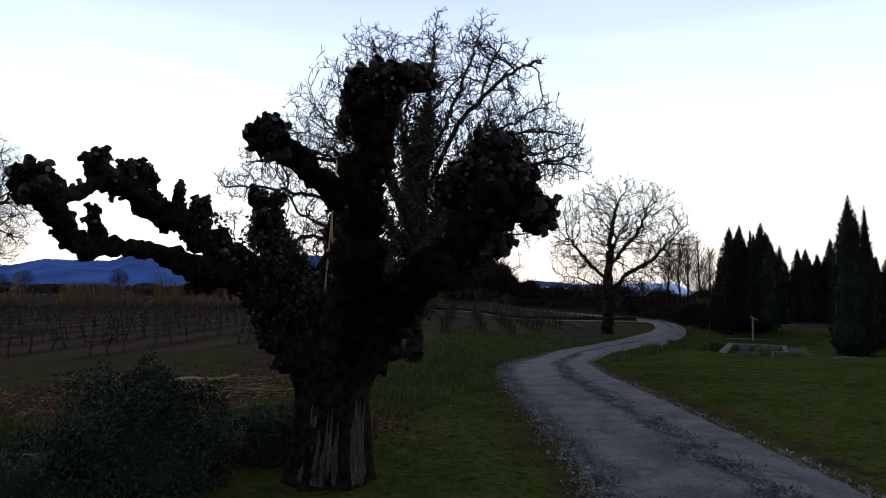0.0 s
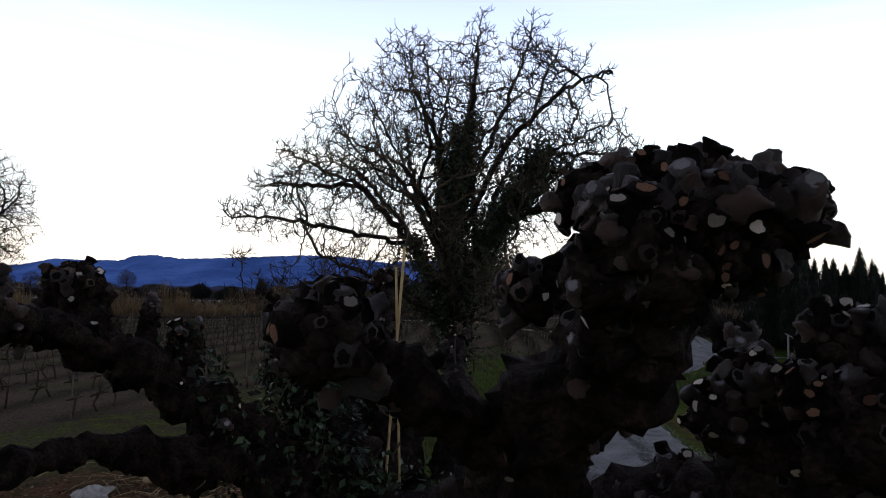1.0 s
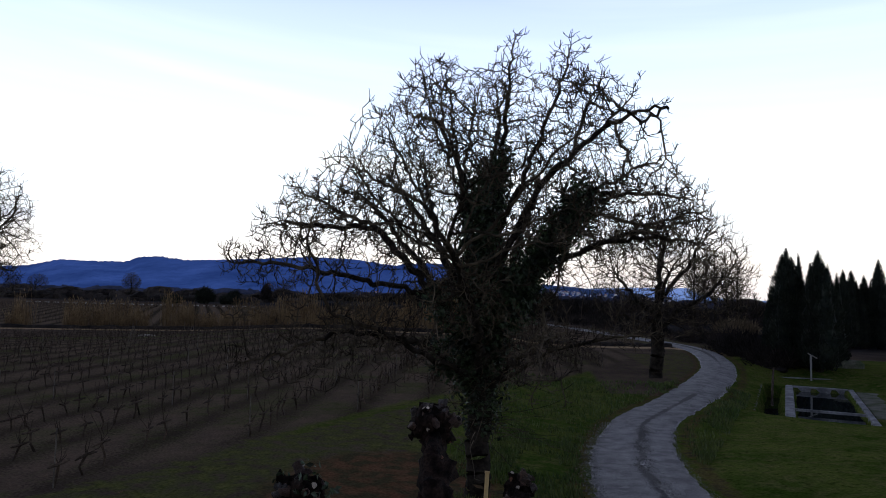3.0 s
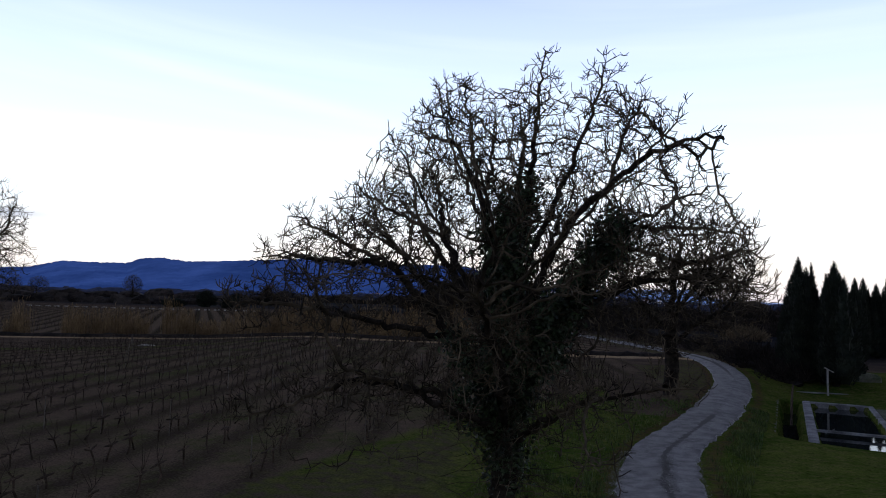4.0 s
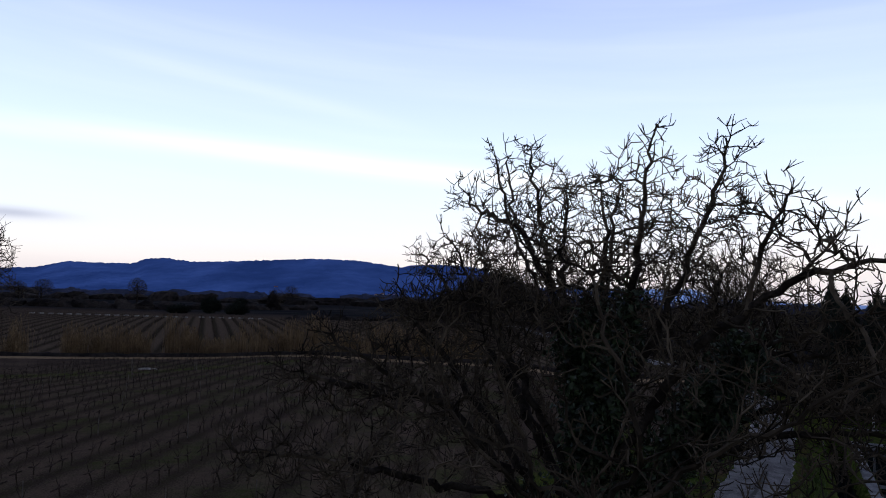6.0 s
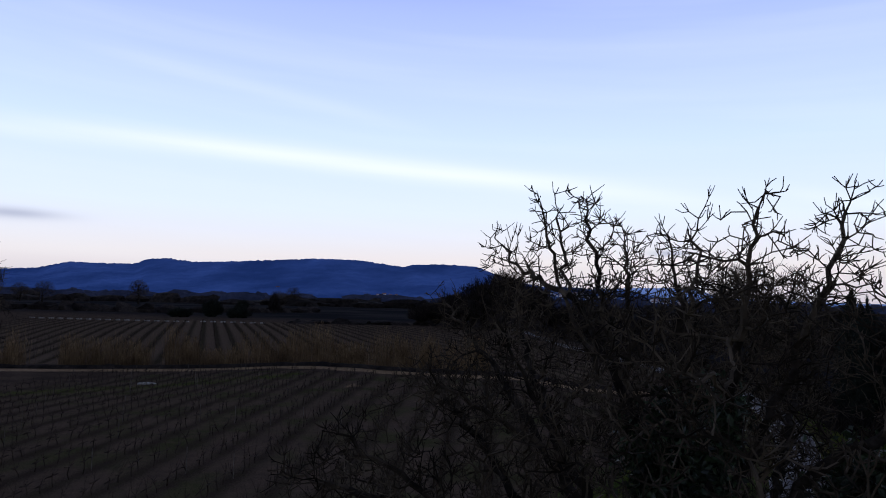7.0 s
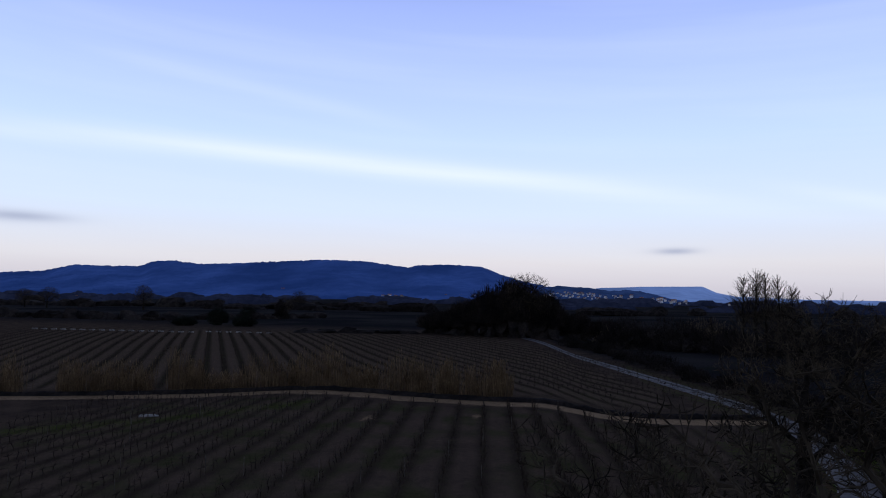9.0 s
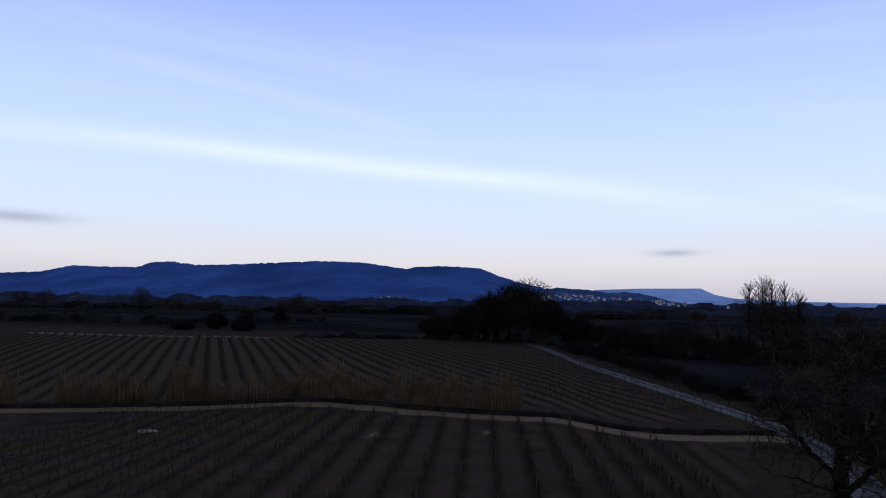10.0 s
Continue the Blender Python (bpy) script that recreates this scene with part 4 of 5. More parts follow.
    return pos, np.array(parent), np.array(limb)


def branch_radii(pos, parent, tip, power=2.05):
    r = np.zeros(len(pos))
    for i in range(len(pos) - 1, -1, -1):
        r[i] = max(r[i], tip**power)
        if parent[i] >= 0:
            r[parent[i]] += r[i]
    return r ** (1 / power)


def build_tree(tree, pos, parent, limb, tip, rng, bark, twig, thick=0.045, spurs=2, flare=1.0, spur=0.16, power=2.05):
    r = branch_radii(pos, parent, tip, power)
    root = parent < 0
    kid_count = np.bincount(parent[parent >= 0], minlength=len(pos))
    ids = np.where(~root)[0]
    rp = r[parent[ids]]
    ra = np.where(kid_count[parent[ids]] > 1, np.minimum(rp, r[ids] * 1.12), rp)
    a, b, rb = pos[parent[ids]], pos[ids], r[ids]
    over = b + (b - a) * 0.06
    big = rb > thick
    for k in sorted(set(limb[ids][big])):
        m = Acc()
        sel = big & (limb[ids] == k)
        prisms(m, a[sel], over[sel], ra[sel] * (flare if k == 0 else 1), rb[sel] * (flare if k == 0 else 1), 9)
        part("trunk" if k == 0 else "limb", m, bark, tree, smooth=True)
    m = Acc()
    mid = ~big & (rb > 0.016)
    prisms(m, a[mid], over[mid], ra[mid], rb[mid], 5)
    fine = ~big & ~mid
    prisms(m, a[fine], over[fine], ra[fine], rb[fine] * 0.95, 3)
    tips = np.where(kid_count == 0)[0]
    for _ in range(spurs):
        t = tips[rng.uniform(0, 1, len(tips)) < 0.85]
        d = pos[t] - pos[parent[t]]
        d = d / np.linalg.norm(d, axis=1, keepdims=True) + rng.normal(0, 0.5, (len(t), 3)) + (0, 0, 0.35)
        d /= np.linalg.norm(d, axis=1, keepdims=True)
        mid_p = pos[t] + d * spur * rng.uniform(0.4, 1.0, (len(t), 1))
        e = mid_p + (d + rng.normal(0, 0.3, d.shape) + (0, 0, 0.3)) * spur * rng.uniform(0.3, 0.8, (len(t), 1))
        prisms(m, pos[t], mid_p, tip * 0.9, tip * 0.8, 3)
        prisms(m, mid_p, e, tip * 0.8, tip * 0.65, 3)
    # short crooked side shoots all along the thin branches
    for _ in range(3):
        s = np.where(~root & (r < 0.05))[0]
        s = s[rng.uniform(0, 1, len(s)) < 0.5]
        d = pos[s] - pos[parent[s]]
        d = d / np.linalg.norm(d, axis=1, keepdims=True) * 0.5 + rng.normal(0, 0.6, (len(s), 3)) + (0, 0, 0.3)
        d /= np.linalg.norm(d, axis=1, keepdims=True)
        e = pos[s] + d * spur * rng.uniform(0.4, 1.2, (len(s), 1))
        d = d + rng.normal(0, 0.45, d.shape) + (0, 0, 0.35)
        g = e + d * spur * rng.uniform(0.3, 0.9, (len(s), 1))
        prisms(m, pos[s], e, tip, tip * 0.85, 3)
        prisms(m, e, g, tip * 0.85, tip * 0.6, 3)
    part("crown", m, twig, tree, kind="stuff")
    return r


def walnut_cloud(rng, boughs):
    """Points for the twigs: tapering plumes along the outer part of each bough, and a thinner fill between them."""
    out = []
    for pts, wide in boughs:
        p = np.asarray(pts, float)
        n = int(520 * min(1.2, wide / 0.75)) if p[-1][2] > 4.4 else 380
        t = rng.uniform(0.28, 1.0, n) ** 0.9 * (len(p) - 1)
        i = np.minimum(t.astype(int), len(p) - 2)
        c = p[i] + (p[i + 1] - p[i]) * (t - i)[:, None]
        u = t / (len(p) - 1)
        w = wide * np.where(u < 0.75, 1.0, 1.0 - 2.6 * (u - 0.75))
        d = rng.normal(0, 1, (n, 3))
        d = d / np.linalg.norm(d, axis=1, keepdims=True) * rng.uniform(0.1, 1, (n, 1)) ** 0.6
        q = c + d * w[:, None] * (1, 1, 0.9)
        out.extend(q[q[:, 2] > 1.5])
    fill = 0
    while fill < 2600:
        x, y, z = rng.uniform(-7.6, 2.6), rng.uniform(14.4, 27.4), rng.uniform(2.2, 9.4)
        dx, dy = (x + 2.7) / 5.2, (y - 20.6) / 6.6
        top = float(np.interp(x, (-7.6, -7.0, -6.3, -5.7, -5.2, -4.4, -3.5, -0.4, 1.2, 2.6), (5.6, 6.3, 6.6, 6.6, 7.2, 8.2, 9.0, 8.9, 7.0, 5.2)))
        top = min(8.7, 3.85 + (top - 3.85) * (y - 4.3) / 15.5) if y > 19.8 else top - 0.12 * (19.8 - y) ** 1.5
        if dx * dx + dy * dy > 1 or not 2.9 - 0.8 * abs(dx) < z < top or fbm((x, y, z), 0.6) < 0.0:
            continue
        if x > 1.2 or (x > 0.6 and z < 4.6) or (x > -0.8 and y < 19 and z < 5.2) or (z < 5.0 and rng.uniform() < 0.75):
            continue
        if math.hypot((x + 2.4) / 2.5, (y - 19.9) / 2.8, (z - 4.4) / 2.6) < 1:
            continue
        out.append((x, y, z))
        fill += 1
    return np.array(out)


def build_walnut():
    rng = np.random.default_rng(21)
    b = height(-2.55, 19.9)
    tree = thing("walnut_tree", (-2.55, 19.9, b), "bare spreading walnut tree with ivy on its trunk and limbs", "tree", "bare walnut trees by the lane")
    sk = [(None, [(-2.55, 19.9, b - 0.1), (-2.5, 19.85, 1.0), (-2.45, 19.8, 2.2), (-2.5, 19.75, 3.6), (-2.55, 19.9, 5.2), (-2.4, 20.3, 7.0), (-2.05, 20.5, 9.8)], 0.8),
          (0, [(-2.45, 19.8, 2.6), (-1.5, 19.7, 4.7), (-0.3, 19.65, 6.5), (0.7, 19.4, 7.0), (1.4, 19.15, 7.25)], 0.6),
          (0, [(-2.5, 19.75, 2.8), (-3.5, 19.4, 4.3), (-4.8, 19.2, 5.7), (-6.1, 19.4, 6.3), (-7.0, 19.6, 6.7)], 0.75),
          (0, [(-2.5, 19.75, 2.1), (-3.6, 19.3, 3.2), (-5.2, 18.7, 3.5), (-6.6, 18.2, 3.0), (-7.4, 17.8, 2.8)], 0.8),
          (0, [(-2.45, 19.75, 2.5), (-2.5, 18.4, 3.8), (-2.7, 17.2, 4.6), (-2.8, 16.3, 5.0)], 0.8),
          (0, [(-2.45, 19.8, 2.7), (-2.0, 21.3, 4.3), (-1.8, 23.2, 5.6)], 1.2),
          (0, [(-2.45, 19.8, 2.2), (-0.9, 19.1, 3.2), (0.4, 18.6, 3.6), (1.1, 18.5, 3.6)], 0.4),
          (0, [(-2.55, 19.75, 4.4), (-3.0, 20.2, 6.6), (-3.35, 20.8, 8.5), (-3.6, 21.1, 10.0)], 0.75),
          (0, [(-2.5, 19.75, 4.6), (-2.1, 19.2, 7.0), (-2.0, 18.8, 8.4), (-1.82, 18.63, 9.7)], 0.7),
          (0, [(-2.45, 19.8, 3.2), (-1.2, 20.6, 5.0), (0.3, 21.2, 6.5)], 1.0),
          (0, [(-2.5, 19.8, 3.0), (-4.2, 21.0, 5.2), (-5.6, 22.3, 6.6), (-6.4, 23.0, 7.1)], 0.9),
          (0, [(-2.45, 19.7, 2.3), (-1.5, 18.1, 3.2), (-1.0, 17.2, 3.6)], 0.6),
          (0, [(-2.5, 19.7, 2.3), (-4.0, 18.0, 3.4), (-5.0, 17.0, 3.9)], 0.8),
          (0, [(-2.5, 19.8, 4.8), (-1.6, 19.5, 6.9), (-1.0, 19.4, 8.4), (-0.6, 19.3, 9.7)], 0.7),
          (0, [(-2.45, 19.75, 4.3), (-1.2, 18.9, 6.7), (-0.1, 18.3, 7.65), (0.35, 17.9, 7.7), (0.95, 17.57, 7.9)], 0.3),
          (0, [(-0.1, 18.3, 7.65), (0.3, 18.3, 8.1), (0.59, 18.27, 8.6)], 0.3),
          (0, [(-0.7, 18.6, 7.1), (-0.3, 18.6, 8.2), (0.05, 18.7, 9.0)], 0.5),
          (0, [(-2.55, 19.8, 4.0), (-3.8, 20.1, 6.3), (-4.4, 20.3, 7.3), (-5.05, 20.2, 8.4)], 0.5),
          (0, [(-3.8, 20.1, 6.3), (-5.0, 20.4, 6.9), (-5.9, 20.2, 7.45)], 0.55),
          (0, [(-0.3, 19.65, 6.5), (1.1, 19.5, 6.5), (2.1, 19.6, 6.4)], 0.65),
          (0, [(-1.5, 19.7, 4.7), (0.1, 19.2, 5.5), (1.5, 19.0, 5.5), (2.35, 19.0, 5.2)], 0.55),
          (0, [(-1.2, 20.6, 5.0), (0.6, 20.6, 5.7), (2.2, 20.6, 6.1)], 1.0),
          (0, [(-0.3, 19.65, 6.2), (0.8, 19.3, 5.8), (1.9, 19.0, 6.1)], 0.8),
          (0, [(-3.3, 20.2, 7.4), (-3.8, 20.9, 8.6), (-4.0, 21.3, 10.1)], 0.35),
          (0, [(-4.8, 19.2, 5.7), (-6.6, 19.9, 5.8), (-8.0, 20.5, 5.9)], 0.65),
          (0, [(-3.5, 19.4, 4.3), (-5.2, 19.0, 4.6), (-6.8, 18.9, 4.9), (-8.0, 18.9, 4.9)], 0.7),
          (0, [(-3.0, 20.2, 6.6), (-3.0, 21.2, 8.3), (-2.9, 22.0, 9.6)], 0.5),
          (0, [(-2.4, 20.3, 7.0), (-2.3, 20.9, 8.4), (-2.4, 21.4, 9.6)], 0.45),
          (0, [(-3.8, 21.2, 8.3), (-4.5, 22.0, 8.9), (-5.0, 22.5, 9.5)], 0.5),
          (0, [(-2.5, 19.8, 3.4), (-3.8, 22.0, 5.6), (-5.3, 24.4, 7.4), (-6.6, 26.4, 8.6)], 0.75),
          (0, [(-3.8, 22.0, 5.6), (-4.5, 24.4, 7.6), (-5.0, 26.4, 8.9)], 0.75),
          (0, [(-2.0, 21.3, 4.3), (-2.4, 23.6, 6.6), (-3.3, 26.2, 8.7)], 0.75),
          (0, [(-2.0, 21.3, 4.3), (-1.6, 23.8, 6.4), (-1.2, 25.6, 7.6)], 0.75),
          (0, [(-1.2, 20.6, 5.0), (-0.2, 22.8, 6.4), (0.7, 24.6, 7.3)], 0.75),
          (0, [(-3.0, 20.2, 6.6), (-3.8, 21.2, 8.3), (-4.3, 21.6, 10.1)], 0.42)]
    pos, parent, limb = grow_tree([q[:2] for q in sk], walnut_cloud(rng, [(q[1], q[2]) for q in sk]), 0.16, 1.5, 0.205, rng, wander=0.42, out=0.22)
    r = build_tree(tree, pos, parent, limb, 0.0084, rng, WALNUT, TWIG, 0.045, 3, 1.0, 0.115, 2.34)
    iv = Acc()
    for k, lo, hi, n, sp in ((0, 1.6, 7.5, 11000, 0.2), (1, 2.6, 7.0, 8500, 0.19), (2, 2.6, 4.4, 1500, 0.15), (8, 4.8, 7.4, 1500, 0.13), (3, 2.0, 3.2, 900, 0.14), (7, 4.4, 6.6, 1300, 0.13)):
        sel = np.where((limb == k) & (pos[:, 2] > lo) & (pos[:, 2] < hi) & (r > 0.05) & (pos[:, 0] < 0.7))[0]
        if not len(sel):
            continue
        c = pos[rng.choice(sel, n)]
        leaves(iv, c + rng.normal(0, sp, c.shape) * (1, 1, 1.2), 0.055, rng)
    part("ivy", iv, IVY, tree, "dense dark ivy round the stem and limbs", kind="stuff")
    # suckers low on the stem
    sk2 = Acc()
    for _ in range(90):
        g = rng.uniform(0, 6.28)
        p = np.array((-2.5 + 0.35 * math.cos(g), 19.8 + 0.35 * math.sin(g), rng.uniform(0.8, 3.2)))
        d = np.array((math.cos(g), math.sin(g), rng.uniform(-0.5, 0.5)))
        for k in range(5):
            q = p + d * rng.uniform(0.12, 0.3)
            prisms(sk2, [p], [q], 0.011 - 0.0015 * k, 0.0095 - 0.0015 * k, 3)
            p, d = q, d + rng.normal(0, 0.35, 3)
    part("undergrowth", sk2, TWIG, tree, kind="stuff")


build_walnut()


def build_second_walnut():
    rng = np.random.default_rng(8)
    bx, by = 7.1, 52.8
    b = height(bx, by)
    tree = thing("walnut_tree", (bx, by, b), "bare walnut tree with a wide crown beside the lane", "tree", "bare walnut trees by the lane")

    def at(x, y, z):
        return (bx + x, by + y, b + z)

    sk = [(None, [at(0, 0, -0.1), at(0.05, 0, 1.5), at(0.1, 0, 3.4), at(0, 0, 5.4), at(0.4, 0.2, 8.2), at(0.9, 0, 10.2)]),
          (0, [at(0.1, 0, 3.2), at(1.5, -0.2, 4.6), at(3.2, -0.3, 5.6), at(4.8, -0.3, 7.2)]),
          (0, [at(0.05, 0, 3.9), at(-1.6, 0.2, 5.6), at(-2.8, 0.2, 7.2)]),
          (0, [at(0, 0, 4.4), at(0.2, -2, 6), at(0.4, -3.3, 7.2)]),
          (0, [at(0, 0, 4.8), at(0.6, 2, 6.6), at(0.7, 3.2, 7.6)]),
          (0, [at(0, 0, 5.2), at(2, 0.2, 7.4), at(3, 0.3, 9.2)]),
          (0, [at(0.1, 0, 3.4), at(-1.8, -0.8, 4.0), at(-3.2, -0.9, 4.3)])]
    cl = []
    while len(cl) < 3600:
        x, y, z = rng.uniform(-4.3, 6.6), rng.uniform(-4.6, 4.6), rng.uniform(2.8, 11.8)
        if ((x - 0.9) / 5.6) ** 2 + (y / 4.6) ** 2 + ((z - 6.9) / 4.9) ** 2 < 1 and ((x - 0.6) / 2.2) ** 2 + (y / 2.2) ** 2 + ((z - 5) / 2.6) ** 2 > 1 and fbm((x, y, z), 0.4) > -0.15:
            cl.append(at(x, y, z))
    pos, parent, limb = grow_tree(sk, cl, 0.3, 2.6, 0.42, rng)
    build_tree(tree, pos, parent, limb, 0.014, rng, WALNUT, TWIG, 0.075, 2, 1.3, 0.3)
    return tree


TREE2 = build_second_walnut()
for x, y, s, a, lab in ((-35.0, 38.9, 1.09, 2.0, "tall bare tree standing in the vineyard"),):
    o = copy_thing(TREE2, Matrix.Translation((x, y, height(x, y))) @ Matrix.Rotation(a, 4, "Z") @ Matrix.Scale(s, 4))
    o.name = "bare_tree"
    tagged(o, lab, "tree", "bare field trees")


# ---- vineyards ----
def vine_row(x0, y0, x1, y1, rng, step=0.95, lush=1.0, sides=4, posts=True):
    """One pruned row: crooked stocks, canes and stakes."""
    a, p = Acc(), Acc()
    n = max(2, int(math.hypot(x1 - x0, y1 - y0) / step))
    w = np.array((x1 - x0, y1 - y0, 0.0)) / math.hypot(x1 - x0, y1 - y0)
    for k in range(n):
        if rng.uniform() < 0.06:
            continue
        t = (k + rng.uniform(0.3, 0.7)) / n
        x, y = x0 + (x1 - x0) * t + rng.normal(0, 0.06), y0 + (y1 - y0) * t
        b = np.array((x, y, height(x, y) - 0.05))
        hgt = rng.uniform(0.35, 0.6)
        q1 = b + (rng.normal(0, 0.05), rng.normal(0, 0.05), hgt * 0.5)
        q2 = q1 + (rng.normal(0, 0.06), rng.normal(0, 0.06), hgt * 0.55)
        prisms(a, [b, q1], [q1, q2], [0.034, 0.03], [0.03, 0.036], sides)
        arm = w * step * rng.uniform(0.3, 0.5) + (0, 0, rng.uniform(-0.04, 0.08))
        prisms(a, [q2, q2], [q2 + arm, q2 - arm * (1, 1, -1)], 0.04, 0.022, sides)
        for _ in range(int(3 * lush) + rng.integers(0, 2)):
            d = w * rng.uniform(-1, 1) + rng.normal(0, 0.25, 3) + (0, 0, 0.8)
            e1 = q2 + d * rng.uniform(0.15, 0.3)
            e2 = e1 + (d * 0.5 + rng.normal(0, 0.25, 3) + (0, 0, 0.5)) * rng.uniform(0.2, 0.55)
            prisms(a, [q2, e1], [e1, e2], [0.016, 0.009], [0.009, 0.004], 3)
        if posts and k % 13 == 0:
            prisms(p, [b], [b + (0, 0, rng.uniform(1.05, 1.35))], 0.02, 0.018, 4, caps=True)
    return a, p


def build_vineyard():
    rng = np.random.default_rng(31)
    for i in range(-20, 4):
        xm = -2.2 + 2.35 * i
        # rows lean a little to the left as they run away
        y0 = 16 + max(0.0, xm + 12) * 2.6
        x0 = xm - 0.08 * (y0 - 50)
        y0 = 16 + max(0.0, x0 + 12) * 2.6
        if x0 < -24:
            y0 = max(y0, 20 + (-24 - x0) * 1.9)
        y1 = float(np.interp(xm, TRACK_LINE[:, 0], TRACK_LINE[:, 1])) - 2.6
        while off_line(ROAD_LINE, xm - 0.08 * (y1 - 50), y1) < 5 and y1 > y0 + 4:
            y1 -= 2
        if y1 - y0 < 8:
            continue
        row = thing("vine_row", (xm, (y0 + y1) / 2, height(xm, (y0 + y1) / 2)), "row of pruned leafless grapevines on grassy soil", "vine row", "vine rows of the near vineyard")
        a, p = vine_row(xm - 0.08 * (y0 - 50), y0, xm - 0.08 * (y1 - 50), y1, rng, lush=1.25 if i < -2 else 4.0)
        part("vine_growth", a, VINE, row, kind="stuff")
        part("staking", p, POST, row, "thin grey stakes", kind="stuff")


def build_far_vineyard():
    rng = np.random.default_rng(32)
    w = np.array((-0.45, 0.893))
    for i in range(44):
        o = -100 + 3.0 * i
        base = np.array((o, 93.0 if o < -50 else 97.0))
        ln = 112 - 0.25 * max(0, i - 26) * 2
        e = base + w * ln
        if off_line(ROAD_LINE, *e) < 12 or e[0] > -22:
            ln = max(20.0, ln * 0.75)
            e = base + w * ln
        row = thing("vine_row", (base[0], base[1], height(*base)), "row of bare vines in the field behind the reeds", "vine row", "vine rows of the far vineyard")
        a, p = vine_row(base[0], base[1], e[0], e[1], rng, 1.3, 1.0, 3, False)
        part("vine_growth", a, VINE, row, kind="stuff")
        q = Acc()
        z = height(*e)
        if i < 24:
            block(q, (e[0] - 0.7, e[1] - 0.3, z - 0.1), (e[0] + 0.7, e[1] + 0.3, z + 0.34), 0, 0.2, 0.04)
            part("end_stone", q, STONE, row, "low pale stone at the end of the row")


build_vineyard()
build_far_vineyard()


def build_reeds():
    rng = np.random.default_rng(33)
    line = smooth_line(TRACK, 20)
    w = np.gradient(line, axis=0)
    w /= np.linalg.norm(w, axis=1, keepdims=True)
    side = np.stack([-w[:, 1], w[:, 0]], 1)
    a = Acc()
    pick = [k for k in range(len(line)) if (-66.5 < line[k][0] < -63.3 or -82 < line[k][0] < -69 or -59.5 < line[k][0] < -9.3)]
    A, B, C, R = [], [], [], []
    for _ in range(10500):
        k = pick[rng.integers(len(pick))]
        dens = 0.42 + 1.1 * noise.noise((line[k][0] * 0.5, 1, 1))
        if rng.uniform() > dens:
            continue
        p = line[k] + side[k] * (2.4 + abs(rng.normal(0, 1.6)))
        h = rng.uniform(2.0, 4.9) * (0.72 + 0.5 * noise.noise((line[k][0] * 0.2, 4, 1)) + 0.45 * noise.noise((line[k][0] * 1.1, 9, 1)))
        z = height(*p)
        b = np.array((p[0], p[1], z))
        m = b + (rng.normal(0, 0.1), rng.normal(0, 0.1), h * 0.6)
        t = m + (rng.normal(0, 0.2), rng.normal(0, 0.2), h * 0.4)
        A += [b, m]
        B += [m, t]
        R += [(0.021, 0.018), (0.018, 0.008)]
        if rng.uniform() < 0.5:
            A.append(t)
            B.append(t + (rng.normal(0, 0.08), rng.normal(0, 0.08), 0.35))
            R.append((0.045, 0.01))
        for _ in range(2):
            q = b + (m - b) * rng.uniform(0.2, 1.0)
            A.append(q)
            B.append(q + rng.normal(0, 0.22, 3) + (0, 0, 0.15))
            R.append((0.016, 0.004))
    R = np.array(R)
    prisms(a, A, B, R[:, 0], R[:, 1], 3)
    tagged(part("reeds", a, REED), "tall dry tan reeds along the farm track", "reeds", kind="stuff")


build_reeds()


# ---- cypresses ----
def cypress_mesh(seed, h=10.0, r=1.15, tips=3):
    rng = np.random.default_rng(seed)
    a = Acc()
    spires = [(0, 0, h, r * 0.8)] + [(rng.uniform(-0.95, 0.95) * r, rng.uniform(-0.7, 0.7) * r, h * rng.uniform(0.66, 0.95), r * rng.uniform(0.42, 0.58)) for _ in range(tips + 1)]
    for sx, sy, sh, sr in spires:
        zs = np.linspace(0.3, sh * 0.97, 14)
        prof = [sr * 0.78 * (min(1, z / (sh * 0.12)) ** 0.5) * max(0.02, 1 - (z / sh) ** 2.3) ** 1.05 for z in zs]
        tube(a, [(sx, sy, z) for z in zs], prof, 10, 0.25, 1.2, per=1)
        n = int(1800 * (sr / r))
        z = sh * rng.uniform(0.02, 1.0, n)
        g = rng.uniform(0, 6.283, n)
        pr = sr * np.minimum(1, z / (sh * 0.12)) ** 0.5 * np.maximum(0.0, 1 - (z / sh) ** 2.3) ** 1.05 * rng.uniform(0.75, 1.1, n)
        p = np.stack([sx + pr * np.cos(g), sy + pr * np.sin(g), z], 1)
        d = np.stack([np.cos(g) * 0.35 + rng.normal(0, 0.15, n), np.sin(g) * 0.35 + rng.normal(0, 0.15, n), np.ones(n)], 1)
        slim = np.minimum(1.0, 0.15 + pr / (0.45 * r))
        prisms(a, p, p + d * rng.uniform(0.16, 0.4, (n, 1)) * (0.5 + 0.5 * slim[:, None]), 0.05 * slim, 0.003 * slim, 3)
    return a


